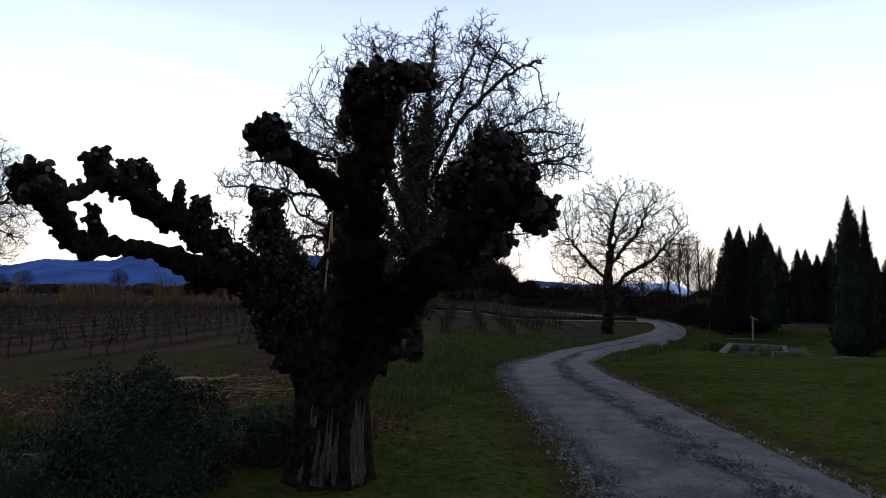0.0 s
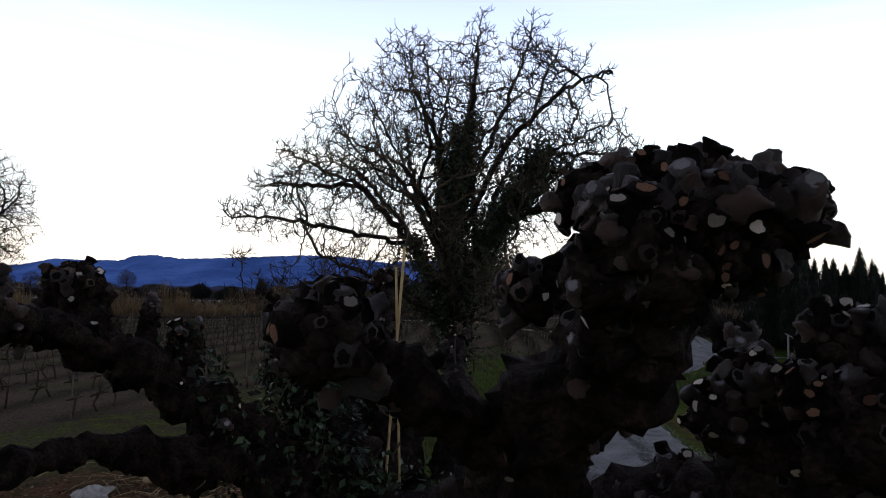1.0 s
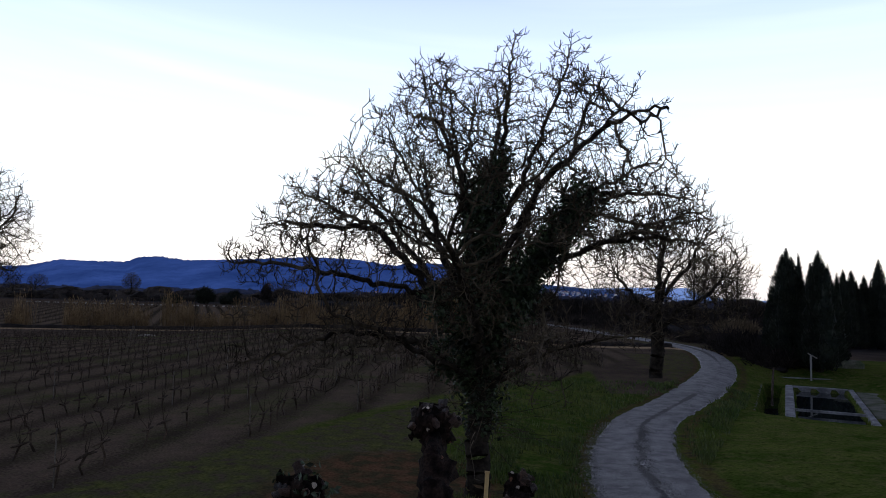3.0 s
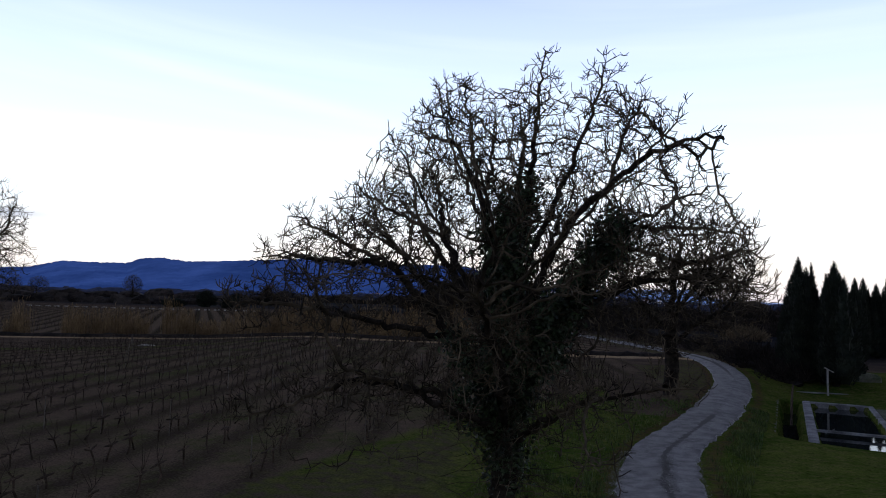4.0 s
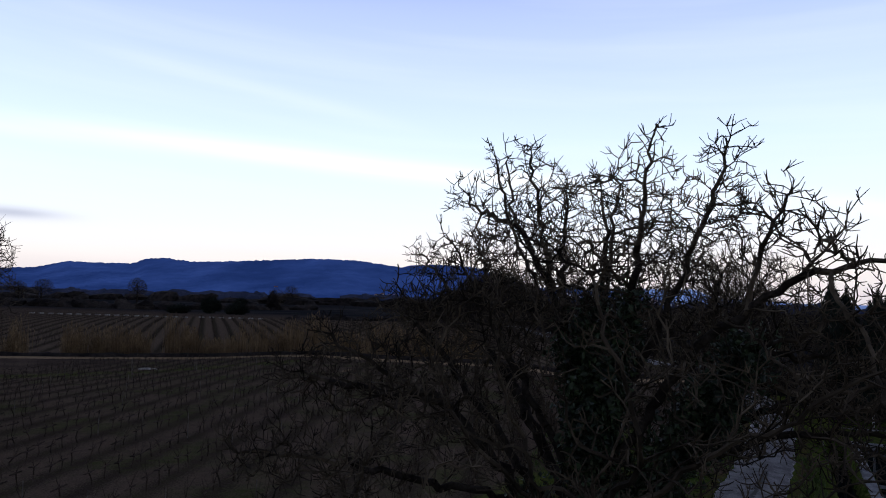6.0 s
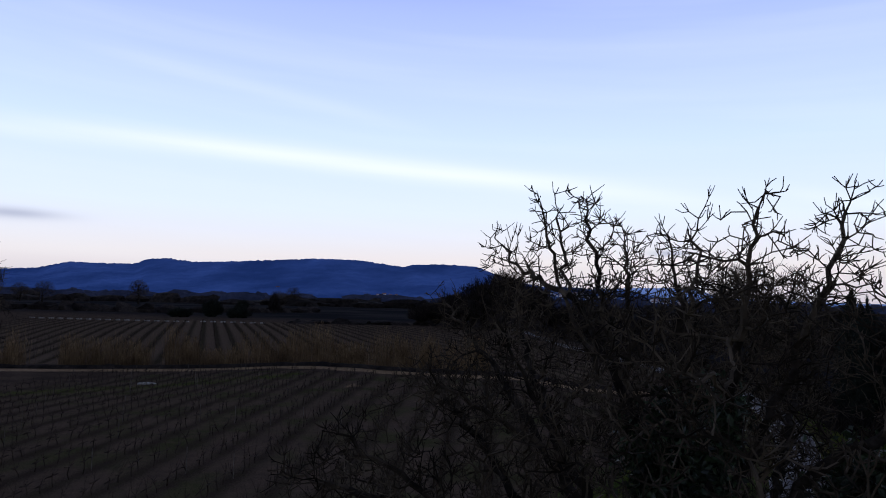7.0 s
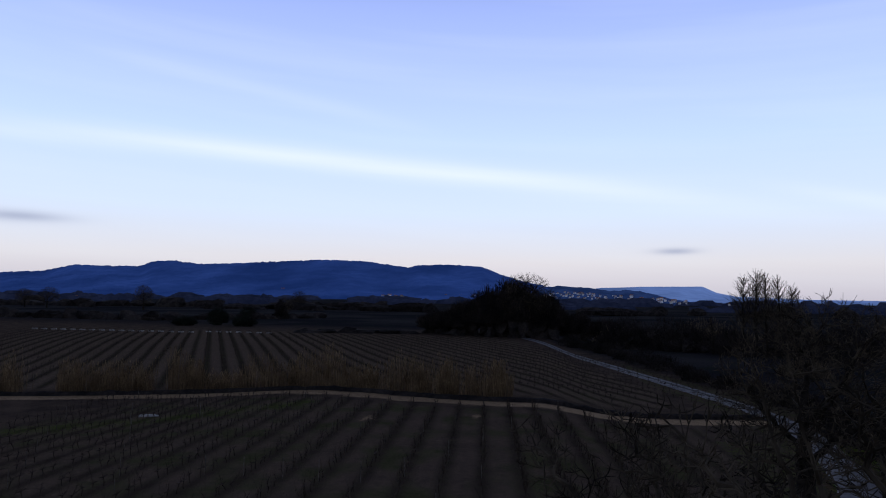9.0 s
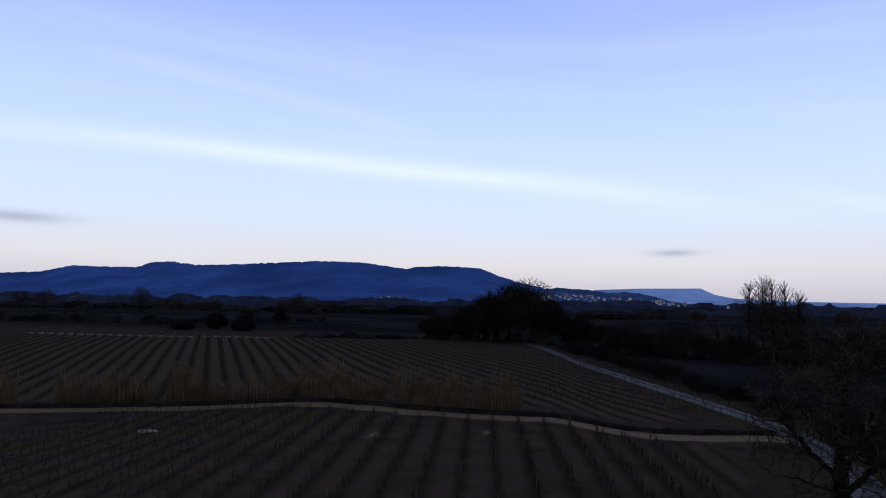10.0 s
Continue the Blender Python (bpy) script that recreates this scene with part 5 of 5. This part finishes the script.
def build_cypresses():
    protos = []
    for s, tips in ((1, 3), (2, 2), (3, 4), (4, 1)):
        t = thing("cypress_tree", (0, 0, 0), "dense dark green columnar cypress", "tree", "cypresses by the basin")
        part("crown", cypress_mesh(s, tips=tips), CYPRESS, t)
        tr = Acc()
        prisms(tr, [(0, 0, -0.3)], [(0, 0, 1.2)], 0.2, 0.16, 8)
        part("trunk", tr, WALNUT, t)
        protos.append(t)
    rows = [(22.0, 64.1, 10.0, 1.15), (19.9, 66.2, 9.6, 1.1), (21.3, 68.5, 9.0, 1.1), (24.9, 79.4, 11.2, 1.2), (22.4, 72.0, 8.6, 1.1),
            (36.8, 94.3, 9.8, 1.0), (38.5, 96.0, 9.9, 1.0), (41.0, 98.3, 8.9, 1.0), (41.3, 95.1, 11.2, 1.15), (44.0, 97.0, 9.2, 1.1), (34.8, 93.0, 8.0, 0.9),
            (20.9, 66.8, 9.4, 1.2), (23.4, 66.8, 9.2, 1.1), (25.0, 70.5, 8.4, 1.1), (39.8, 95.6, 9.2, 1.0), (18.7, 40.6, 9.3, 0.82), (21.6, 44.4, 6.4, 0.62), (23.0, 45.2, 5.6, 0.7), (25.4, 47.0, 6.6, 0.8), (28.5, 48.5, 7.5, 1.0), (48.0, 99.0, 10.0, 1.2)]
    for k, (x, y, h, w) in enumerate(rows):
        m = Matrix.Translation((x, y, height(x, y))) @ Matrix.Rotation(k * 1.7, 4, "Z")
        p = protos[k % 4] if k >= 4 else protos[k]
        if k < 4:
            p.matrix_world = m @ Matrix.Diagonal((w * 1.45, w * 1.45, h / 10.2, 1))
            continue
        o = copy_thing(p, m)
        o.scale = (w * 1.45, w * 1.45, h / 10.2)


build_cypresses()


# ---- the water basin ----
def build_basin():
    o, u, w = np.array((17.7, 57.9)), np.array((-5.0, -14.2)) / 15.05, np.array((14.2, -5.0)) / 15.05
    turn = math.atan2(w[1], w[0])
    top = -1.6

    def slab(acc, u0, u1, w0, w1, z0, z1, jitter=0.01):
        c = o + u * (u0 + u1) / 2 + w * (w0 + w1) / 2
        block(acc, (c[0] - (w1 - w0) / 2, c[1] - (u1 - u0) / 2, z0), (c[0] + (w1 - w0) / 2, c[1] + (u1 - u0) / 2, z1), 0, turn, jitter)

    c = o + u * 7.5 + w * 1.7
    basin = thing("water_basin", (c[0], c[1], top), "long concrete irrigation basin with still dark water", "basin")
    for nm, (u0, u1, w0, w1), z in (("wall", (-0.3, 18.3, -0.5, 0.0), top + 0.03), ("wall", (-0.3, 18.3, 3.5, 3.8), top), ("wall", (-0.35, 0.0, 0.0, 3.5), top + 0.01), ("wall", (18.0, 18.3, 0.0, 3.5), top - 0.1)):
        a = Acc()
        slab(a, u0, u1, w0, w1, top - 1.5, z)
        part(nm, a, CONCRETE, basin)
    a = Acc()
    slab(a, 0.0, 18.0, 0.0, 3.5, top - 1.4, top - 0.35, 0)
    part("water", a, WATER, basin, "still dark water")
    a = Acc()
    slab(a, 11.6, 11.75, 0.0, 3.5, top - 0.2, top - 0.06, 0.005)
    part("cross_beam", a, CONCRETE, basin)
    chan = thing("side_channel", (c[0] - 2, c[1], top), "narrow dark concrete channel beside the basin", "channel")
    a = Acc()
    slab(a, -0.3, 18.3, -2.25, -2.0, top - 1.5, top + 0.05)
    part("wall", a, MOSSY, chan)
    a = Acc()
    slab(a, 0.0, 18.0, -2.0, -0.5, top - 1.4, top - 0.9, 0)
    part("water", a, WATER, chan)
    ap = Acc()
    slab(ap, 0.5, 13.0, 3.85, 8.6, top - 0.4, top - 0.06)
    tagged(part("concrete_apron", ap, MOSSY), "flat mossy concrete apron beside the basin", "slab")
    # sluice at the head
    sl = thing("sluice_gate", (20.3, 62.3, top), "pale sluice frame with an upright post and a lever", "sluice")
    a = Acc()
    block(a, (18.3, 62.35, top - 0.5), (22.6, 62.7, top + 0.16), 0, turn * 0.35, 0.01)
    part("sill_beam", a, CONCRETE, sl)
    a = Acc()
    block(a, (20.46, 61.9, top), (20.58, 62.02, 0.42), 0, 0, 0.003)
    part("upright", a, RUST, sl)
    a = Acc()
    prisms(a, [(20.3, 61.96, 0.52)], [(20.95, 61.9, 0.18)], 0.045, 0.045, 6, caps=True)
    part("lever", a, RUST, sl)
    # old post in front of the channel
    q = Acc()
    x, y = 13.7, 50.3
    tube(q, [(x, y, height(x, y) - 0.4), (x + 0.05, y, -0.6), (x + 0.12, y, 0.35)], [0.075, 0.07, 0.055], 8, 0.15, 3)
    tagged(part("wooden_post", q, OLD_WOOD, smooth=True), "leaning weathered wooden post in the grass", "post")
    bx = Acc()
    block(bx, (22.3, 65.6, -2.2), (26.2, 68.0, -0.25), 0, 0.1, 0.02)
    tagged(part("cistern", bx, MOSSY), "low mossy concrete cistern with a flat top", "cistern")
    for x0, x1, hh in ((21.7, 22.75, 0.95), (22.85, 24.0, 0.85)):
        s = Acc()
        block(s, (x0, 46.2, -1.9), (x1, 46.5, hh), 0, 0.05, 0.01)
        tagged(part("boundary_wall", s, CONCRETE), "upright grey concrete wall under the cypresses", "wall", "concrete walls")
    # hewn stones in the grass
    for (x, y, z, sx, sy, sz, t) in ((8.55, 24.2, 0.10, 0.6, 0.4, 0.26, 0.3), (8.75, 22.9, 0.02, 0.85, 0.5, 0.15, -0.2), (9.9, 21.6, -0.02, 0.7, 0.35, 0.06, 0.1), (9.4, 17.6, 0.0, 0.7, 0.35, 0.07, 0.4)):
        s = Acc()
        h0 = height(x, y)
        block(s, (x - sx / 2, y - sy / 2, h0 - 0.1), (x + sx / 2, y + sy / 2, h0 + sz), 0, t, 0.02)
        tagged(part("stone_block", s, MOSSY), "rough hewn stone block lying in the grass", "stone", "stone blocks in the grass")
    s = Acc()
    lump(s, (-42.4, 74.4, height(-42.4, 74.4)), 0.9, (1.0, 0.55, 0.22), 0.3, 2, 2)
    tagged(part("pale_stone", s, STONE, smooth=True), "flat pale rock at the edge of the vineyard", "stone")
    s = Acc()
    lump(s, (-6.97, 12.65, 0.08), 0.24, (1.2, 0.8, 0.6), 0.3, 3, 2)
    tagged(part("pale_stone", s, STONE, smooth=True), "pale rounded limestone on leaf litter", "stone")


build_basin()


# ---- litter, canes, grass ----
def build_litter():
    rng = np.random.default_rng(41)
    a = Acc()
    n = 5200
    c = np.stack([rng.normal(-6.0, 1.6, n), rng.normal(12.2, 2.0, n), np.zeros(n)], 1)
    m = n // 4
    c[:m, 0], c[:m, 1] = rng.normal(-2.5, 0.9, m), rng.normal(10.2, 1.0, m)
    c[:, 2] = [height(x, y) + 0.02 for x, y, _ in c]
    leaves(a, c, 0.045, rng, 0.01, flat=0.6)
    tagged(part("fallen_leaves", a, LITTER), "rust-brown fallen leaves on the ground", "leaves", kind="stuff")
    b = Acc()
    n = 420
    p = np.stack([rng.normal(-5.6, 1.2, n), rng.normal(13.0, 1.3, n), np.full(n, 0.03)], 1)
    g = rng.uniform(0, 6.28, n)
    ln = rng.uniform(0.15, 0.6, n)
    q = p + np.stack([np.cos(g) * ln, np.sin(g) * ln, rng.uniform(-0.01, 0.06, n)], 1)
    prisms(b, p, q, 0.006, 0.004, 3)
    tagged(part("dry_canes", b, STRAW), "scattered straw-coloured canes", "canes", kind="stuff")
    s = Acc()
    tube(s, [(-6.75, 13.6, 0.06), (-6.2, 13.8, 0.14), (-5.7, 14.1, 0.12), (-5.3, 14.2, 0.2)], [0.05, 0.045, 0.035, 0.02], 8, 0.2, 4)
    tagged(part("cut_branch", s, STRAW, smooth=True), "pale stripped branch lying in the litter", "branch")


build_litter()


def build_grass():
    rng = np.random.default_rng(42)
    n = 170000
    y = 5 + 45 * rng.uniform(0, 1, n) ** 1.6
    x = rng.uniform(-7, 16, n)
    keep = []
    for i in range(n):
        d = off_line(ROAD_LINE[::3], x[i], y[i])
        keep.append(d > 1.75 and (x[i] > -3.5 or y[i] < 12) and fbm((x[i], y[i], 0), 0.5) > -0.25 and near_pool(x[i], y[i])[1] < -2.4 and (y[i] < 30 or x[i] > 6 or rng.uniform() < 0.25))
    x, y = x[keep], y[keep]
    z = np.array([height(p, q) for p, q in zip(x, y)])
    m = len(x)
    h = rng.uniform(0.06, 0.15, m) * (1 + np.minimum(0.6, y / 50)) * (0.6 + 0.8 * np.array([0.5 + noise.noise((p * 1.1, q * 1.1, 0)) for p, q in zip(x, y)]))
    wd = 0.005 + 0.0006 * y
    g = rng.uniform(0, 3.14, m)
    b = np.stack([x, y, z], 1)
    s = np.stack([np.cos(g) * wd, np.sin(g) * wd, np.zeros(m)], 1)
    t = b + np.stack([rng.normal(0, 0.04, m), rng.normal(0, 0.04, m), h], 1)
    a = Acc()
    a.add(np.stack([b - s, b + s, t], 1).reshape(-1, 3), np.arange(3 * m).reshape(-1, 3))
    tagged(part("grass", a, BLADE), "short green winter grass", "grass", kind="stuff")


build_grass()


# ---- scrub, copse and distant trees ----
def twig_bush(acc, c, r, n, rng, size=0.3):
    """A leafless bush: a haze of short crooked twigs."""
    c, r = np.array(c, float), np.array(r, float)
    d = rng.normal(0, 1, (n, 3))
    d /= np.linalg.norm(d, axis=1, keepdims=True)
    d[:, 2] = np.abs(d[:, 2])
    k = rng.uniform(0.45, 1.0, (n, 1)) * (1 + 0.3 * np.array([noise.noise(Vector(q * 1.7) + Vector(c * 0.3)) for q in d]))[:, None]
    p = c + d * r * k
    w = d * 0.5 + rng.normal(0, 0.5, (n, 3)) + (0, 0, 0.6)
    prisms(acc, p, p + w * size * rng.uniform(0.5, 1.3, (n, 1)), size * 0.09, size * 0.015, 3)


def build_scrub():
    rng = np.random.default_rng(51)
    hedge = [(19.5, 66), (21, 76), (22.5, 88), (21.5, 98), (18, 112), (15, 126), (11.5, 142), (8.5, 158), (4, 175), (0, 186)]
    line = smooth_line(hedge, 4)
    for k in range(0, len(line), 2):
        x, y = line[k] + rng.normal(0, 0.6, 2)
        h = rng.uniform(1.2, 2.6)
        b = thing("scrub_bush", (x, y, height(x, y)), "low leafless scrub along the lane", "bush", "scrub along the lane")
        a = Acc()
        core = Acc()
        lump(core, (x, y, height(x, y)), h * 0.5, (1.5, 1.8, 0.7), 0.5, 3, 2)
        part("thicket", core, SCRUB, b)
        twig_bush(a, (x, y, height(x, y)), (h * 1.4, h * 1.6, h), 1100, rng, 0.5)
        part("brushwood", a, SCRUB, b, kind="stuff")
    spots = [(x, y, h, DRYBUSH if j % 3 == 0 else SCRUB) for j, (x, y, h) in enumerate(
        [(14, 205, 3.5), (24, 198, 4), (33, 192, 3), (44, 188, 3.5), (56, 190, 4.5), (68, 186, 3), (80, 180, 5), (92, 176, 4), (20, 225, 5), (40, 220, 6), (60, 215, 6), (85, 208, 7), (110, 190, 7), (48, 150, 2.5), (60, 140, 3), (34, 128, 2.2)])]
    for x, y, h, mt in spots:
        b = thing("field_bush", (x, y, height(x, y)), "tan dry bush in the far field" if mt is DRYBUSH else "dark leafless bush in the far field", "bush", "bushes of the far field")
        core = Acc()
        lump(core, (x, y, height(x, y)), h * 0.5, (2.0, 1.3, 0.8), 0.5, 3, 2)
        part("thicket", core, mt, b)
        a = Acc()
        twig_bush(a, (x, y, height(x, y)), (h * 1.9, h * 1.3, h), 2000, rng, 0.7)
        part("brushwood", a, mt, b, kind="stuff")
    # a dark overgrown hedgerow across the fields beyond the lane
    for k in range(26):
        x = 8 + 5.2 * k + rng.normal(0, 1.2)
        y = 186 - 0.22 * x + rng.normal(0, 5)
        h = rng.uniform(4.2, 7.6)
        z = height(x, y)
        b = thing("hedgerow_tree", (x, y, z), "dark tangled leafless tree of an overgrown hedgerow", "tree", "trees of the hedgerow")
        core = Acc()
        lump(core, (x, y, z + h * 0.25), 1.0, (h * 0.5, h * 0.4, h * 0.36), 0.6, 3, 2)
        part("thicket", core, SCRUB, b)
        a = Acc()
        twig_bush(a, (x, y, z), (h * 0.85, h * 0.7, h), 1700, rng, 0.8)
        part("brushwood", a, SCRUB, b, kind="stuff")
    # the copse at the end of the lane
    for x, y, h, r in ((-36, 216, 6, 7), (-28, 210, 9, 7), (-20, 206, 13, 7), (-12, 204, 15, 6.5), (-5, 206, 11, 6), (3, 210, 6, 6), (-15, 214, 15, 7), (11, 212, 4, 6)):
        b = thing("copse_tree", (x, y, 0), "dark dense leafless tree of the copse by the lane", "tree", "trees of the copse")
        core = Acc()
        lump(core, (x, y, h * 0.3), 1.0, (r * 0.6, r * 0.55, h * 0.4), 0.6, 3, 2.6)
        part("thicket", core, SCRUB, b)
        a = Acc()
        twig_bush(a, (x, y, h * 0.3), (r, r, h * 0.68), 6500, rng, 1.0)
        part("brushwood", a, SCRUB, b, kind="stuff")
    o = copy_thing(TREE2, Matrix.Translation((-11.5, 203, 0)) @ Matrix.Rotation(0.6, 4, "Z") @ Matrix.Scale(1.48, 4))
    o.name = "bare_tree"
    tagged(o, "tall bare tree rising out of the copse", "tree", "bare field trees")
    for x, y, s, t in ((-122, 310, 0.85, 1.0), (-258, 420, 1.35, 2.2), (-330, 425, 1.2, 0.4), (-352, 432, 1.1, 3.0), (-190, 520, 1.2, 4.0), (-20, 420, 1.1, 1.5)):
        o = copy_thing(TREE2, Matrix.Translation((x, y, 0)) @ Matrix.Rotation(t, 4, "Z") @ Matrix.Scale(s, 4))
        o.name = "bare_tree"
        tagged(o, "bare tree far out in the plain", "tree", "bare field trees")
    # dark rounded bushes far out in the plain and the dark hedge line behind the vineyard
    for x, y, h, r in ((-118, 240, 5.5, 3.6), (-134, 301, 5, 3.6), (-106, 235, 3, 4), (-119, 300, 8, 2.4), (-126, 232, 2.2, 4)):
        b = thing("field_tree", (x, y, 0), "dark rounded tree far out in the plain", "tree", "trees in the plain")
        core = Acc()
        lump(core, (x, y, h * 0.4), 1.0, (r * 0.65, r * 0.65, h * 0.4), 0.5, 3, 2)
        part("foliage", core, CYPRESS if h < 7 else SCRUB, b)
        a = Acc()
        twig_bush(a, (x, y, h * 0.2), (r, r, h * 0.8), 3200, rng, 0.8)
        part("brushwood", a, CYPRESS if h < 7 else SCRUB, b, kind="stuff")
    h = Acc()
    for p0, p1, hh in (((-330, 280), (-160, 268), 3.0), ((-160, 268), (-112, 330), 2.5), ((-74, 206), (-46, 212), 1.2)):
        n = int(math.dist(p0, p1) / 5)
        for k in range(n + 1):
            x, y = p0[0] + (p1[0] - p0[0]) * k / n, p0[1] + (p1[1] - p0[1]) * k / n
            lump(h, (x, y, 0), 1.0, (4.5, 3, hh * rng.uniform(0.7, 1.2)), 0.4, 2, 1)
    tagged(part("field_hedge", h, SCRUB), "long low dark hedge across the plain", "hedge", kind="stuff")


build_scrub()


def build_poplars():
    rng = np.random.default_rng(61)
    spots = [(36.4, 167.8, 16.5), (38.4, 167.2, 17.8), (40.2, 166.5, 16.8), (42.6, 163.0, 16.4), (44.2, 164, 14.5), (31.0, 172, 8), (50, 168, 8.0), (58, 172, 8), (66, 176, 9), (74, 170, 8)]
    for x, y, h in spots:
        b = height(x, y)
        t = thing("poplar_tree", (x, y, b), "tall bare poplar with upswept branches", "tree", "bare poplars")
        tr, tw = Acc(), Acc()
        z = np.linspace(0, h, 14)
        p = np.stack([x + np.cumsum(rng.normal(0, 0.1, 14)), y + np.cumsum(rng.normal(0, 0.1, 14)), b + z], 1)
        r = 0.30 * (1 - z / h) ** 0.8 + 0.02
        prisms(tr, p[:-1], p[1:], r[:-1], r[1:], 7)
        part("trunk", tr, WALNUT, t, smooth=True)
        for _ in range(int(h * 7)):
            s = rng.uniform(0.25, 0.98)
            q = np.array([np.interp(s * h, z, p[:, k]) for k in range(3)])
            g = rng.uniform(0, 6.28)
            d = np.array((math.cos(g) * 0.75, math.sin(g) * 0.75, 1.0))
            ln = h * 0.26 * (1.15 - s)
            for k in range(4):
                e = q + d * ln * 0.3
                prisms(tw, [q], [e], 0.05 * (1 - k * 0.2), 0.05 * (0.8 - k * 0.2), 3)
                for _ in range(3):
                    f = d + rng.normal(0, 0.45, 3)
                    prisms(tw, [e], [e + f * ln * 0.22], 0.022, 0.008, 3)
                q, d = e, d + rng.normal(0, 0.12, 3) + (0, 0, 0.08)
        part("crown", tw, TWIG, t, kind="stuff")


build_poplars()


# ---- distance ----
def ridge(name, prof, y0, y1, foot, material, rng, label, bumps=5.0, rows=14, cols=420):
    """A far ridge: a slope from its foot up to its skyline and a back side."""
    px, pz = np.array(prof).T
    xs = np.linspace(px[0], px[-1], cols)
    v = []
    for j in range(rows):
        t = j / (rows - 2) if j < rows - 1 else 1.0
        for x in xs:
            z = np.interp(x, px, pz)
            up = t**1.25 * (1 + 0.16 * noise.noise((x * 0.006, t * 3, 0)) * math.sin(math.pi * t))
            y = y0 + (y1 - y0) * t + 60 * noise.noise((x * 0.005, t * 2, 3))
            zz = foot + (z - foot) * up + (bumps * noise.noise((x * 0.06, t * 9, 1)) if t > 0.1 else 0)
            if j == rows - 1:
                y, zz = y1 + 200, foot
            v.append((x * (y / y1), y, zz))
    f = [[j * cols + i, j * cols + i + 1, (j + 1) * cols + i + 1, (j + 1) * cols + i] for j in range(rows - 1) for i in range(cols - 1)]
    a = Acc()
    a.add(v, f)
    tagged(part(name, a, material, smooth=True), label, "hill", kind="structure")


def build_distance():
    rng = np.random.default_rng(71)
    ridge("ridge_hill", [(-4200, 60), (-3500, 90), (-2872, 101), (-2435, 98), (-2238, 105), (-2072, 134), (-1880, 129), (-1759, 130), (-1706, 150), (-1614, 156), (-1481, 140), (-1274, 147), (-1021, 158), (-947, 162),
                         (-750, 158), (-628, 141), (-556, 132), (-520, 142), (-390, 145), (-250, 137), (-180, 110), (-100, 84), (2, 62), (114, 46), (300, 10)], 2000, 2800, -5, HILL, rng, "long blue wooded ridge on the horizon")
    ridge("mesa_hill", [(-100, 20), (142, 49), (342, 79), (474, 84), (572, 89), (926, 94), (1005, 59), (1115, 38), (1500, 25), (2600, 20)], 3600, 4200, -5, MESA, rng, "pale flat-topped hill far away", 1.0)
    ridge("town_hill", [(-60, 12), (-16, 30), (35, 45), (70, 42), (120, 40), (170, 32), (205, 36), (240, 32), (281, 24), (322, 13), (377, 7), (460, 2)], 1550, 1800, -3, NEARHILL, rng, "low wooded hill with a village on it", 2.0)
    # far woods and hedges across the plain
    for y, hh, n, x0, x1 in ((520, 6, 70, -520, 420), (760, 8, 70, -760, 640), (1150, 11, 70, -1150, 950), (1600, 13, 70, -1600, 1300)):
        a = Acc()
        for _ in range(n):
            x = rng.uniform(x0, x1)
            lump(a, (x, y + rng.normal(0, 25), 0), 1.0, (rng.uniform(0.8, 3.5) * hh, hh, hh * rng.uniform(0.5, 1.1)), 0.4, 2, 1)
        # beyond 600 m a faint bluish glow stands in for haze
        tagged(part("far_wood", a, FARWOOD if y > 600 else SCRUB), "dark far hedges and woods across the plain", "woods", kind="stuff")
    # houses
    proto = None
    spots = [(x, 1560 + 3.0 * z, z) for x, z in [(rng.uniform(-5, 300) if k < 110 else rng.uniform(250, 420), 0) for k in range(130)]]
    places = []
    for x, _, _ in spots:
        z = float(np.interp(x, (35, 120, 240, 322, 420), (34, 30, 22, 10, 5))) * rng.uniform(0.35, 0.85)
        y = 1560 + 230 * (max(z, 0) / 45) ** 0.8
        places.append((x, y, z - 1))
    places += [(-940, 1210, 0), (-925, 1215, 0), (-785, 1065, -0.5), (-905, 2250, 26), (-885, 2255, 26), (-490, 2160, 10), (-470, 2165, 10), (-450, 2160, 10), (-510, 2158, 9), (-285, 2170, 13), (-262, 2175, 13), (-240, 2170, 12), (-305, 2165, 12),
               (-218, 2170, 12), (-330, 2160, 10), (455, 1400, 0), (470, 1410, 0), (520, 1450, 0), (760, 1500, 0), (800, 1520, 0), (-560, 2170, 12), (-600, 2180, 12)]
    for x, y, z in places:
        s = rng.uniform(0.22, 0.55) if x > -16 else rng.uniform(0.6, 1.0)
        if proto is None:
            proto = thing("house", (0, 0, 0), "small pale rendered village house with a clay roof", "house", "village houses")
            a = Acc()
            block(a, (-6, -4, -6), (6, 4, 6), 0, 0, 0)
            part("walls", a, WALLS, proto)
            a = Acc()
            a.add([(-6.5, -4.6, 5.9), (6.5, -4.6, 5.9), (6.5, 4.6, 5.9), (-6.5, 4.6, 5.9), (-6.5, 0, 8.2), (6.5, 0, 8.2)], [[0, 1, 5], [0, 5, 4], [2, 3, 4], [2, 4, 5], [1, 2, 5], [3, 0, 4]])
            part("roof", a, ROOF, proto)
            for wx in (-3.5, 0.2, 3.4):
                a = Acc()
                block(a, (wx - 0.6, -4.15, 1.5), (wx + 0.6, -3.98, 3.4), 0, 0, 0)
                part("window", a, SCRUB, proto)
            first = proto
            first.matrix_world = Matrix.Translation((x, y, z)) @ Matrix.Rotation(rng.uniform(-0.8, 0.8), 4, "Z")
            continue
        o = copy_thing(proto, Matrix.Translation((x, y, z)) @ Matrix.Rotation(rng.uniform(-0.9, 0.9), 4, "Z"))
        o.scale = (s, s, s * rng.uniform(0.7, 1.2))


build_distance()
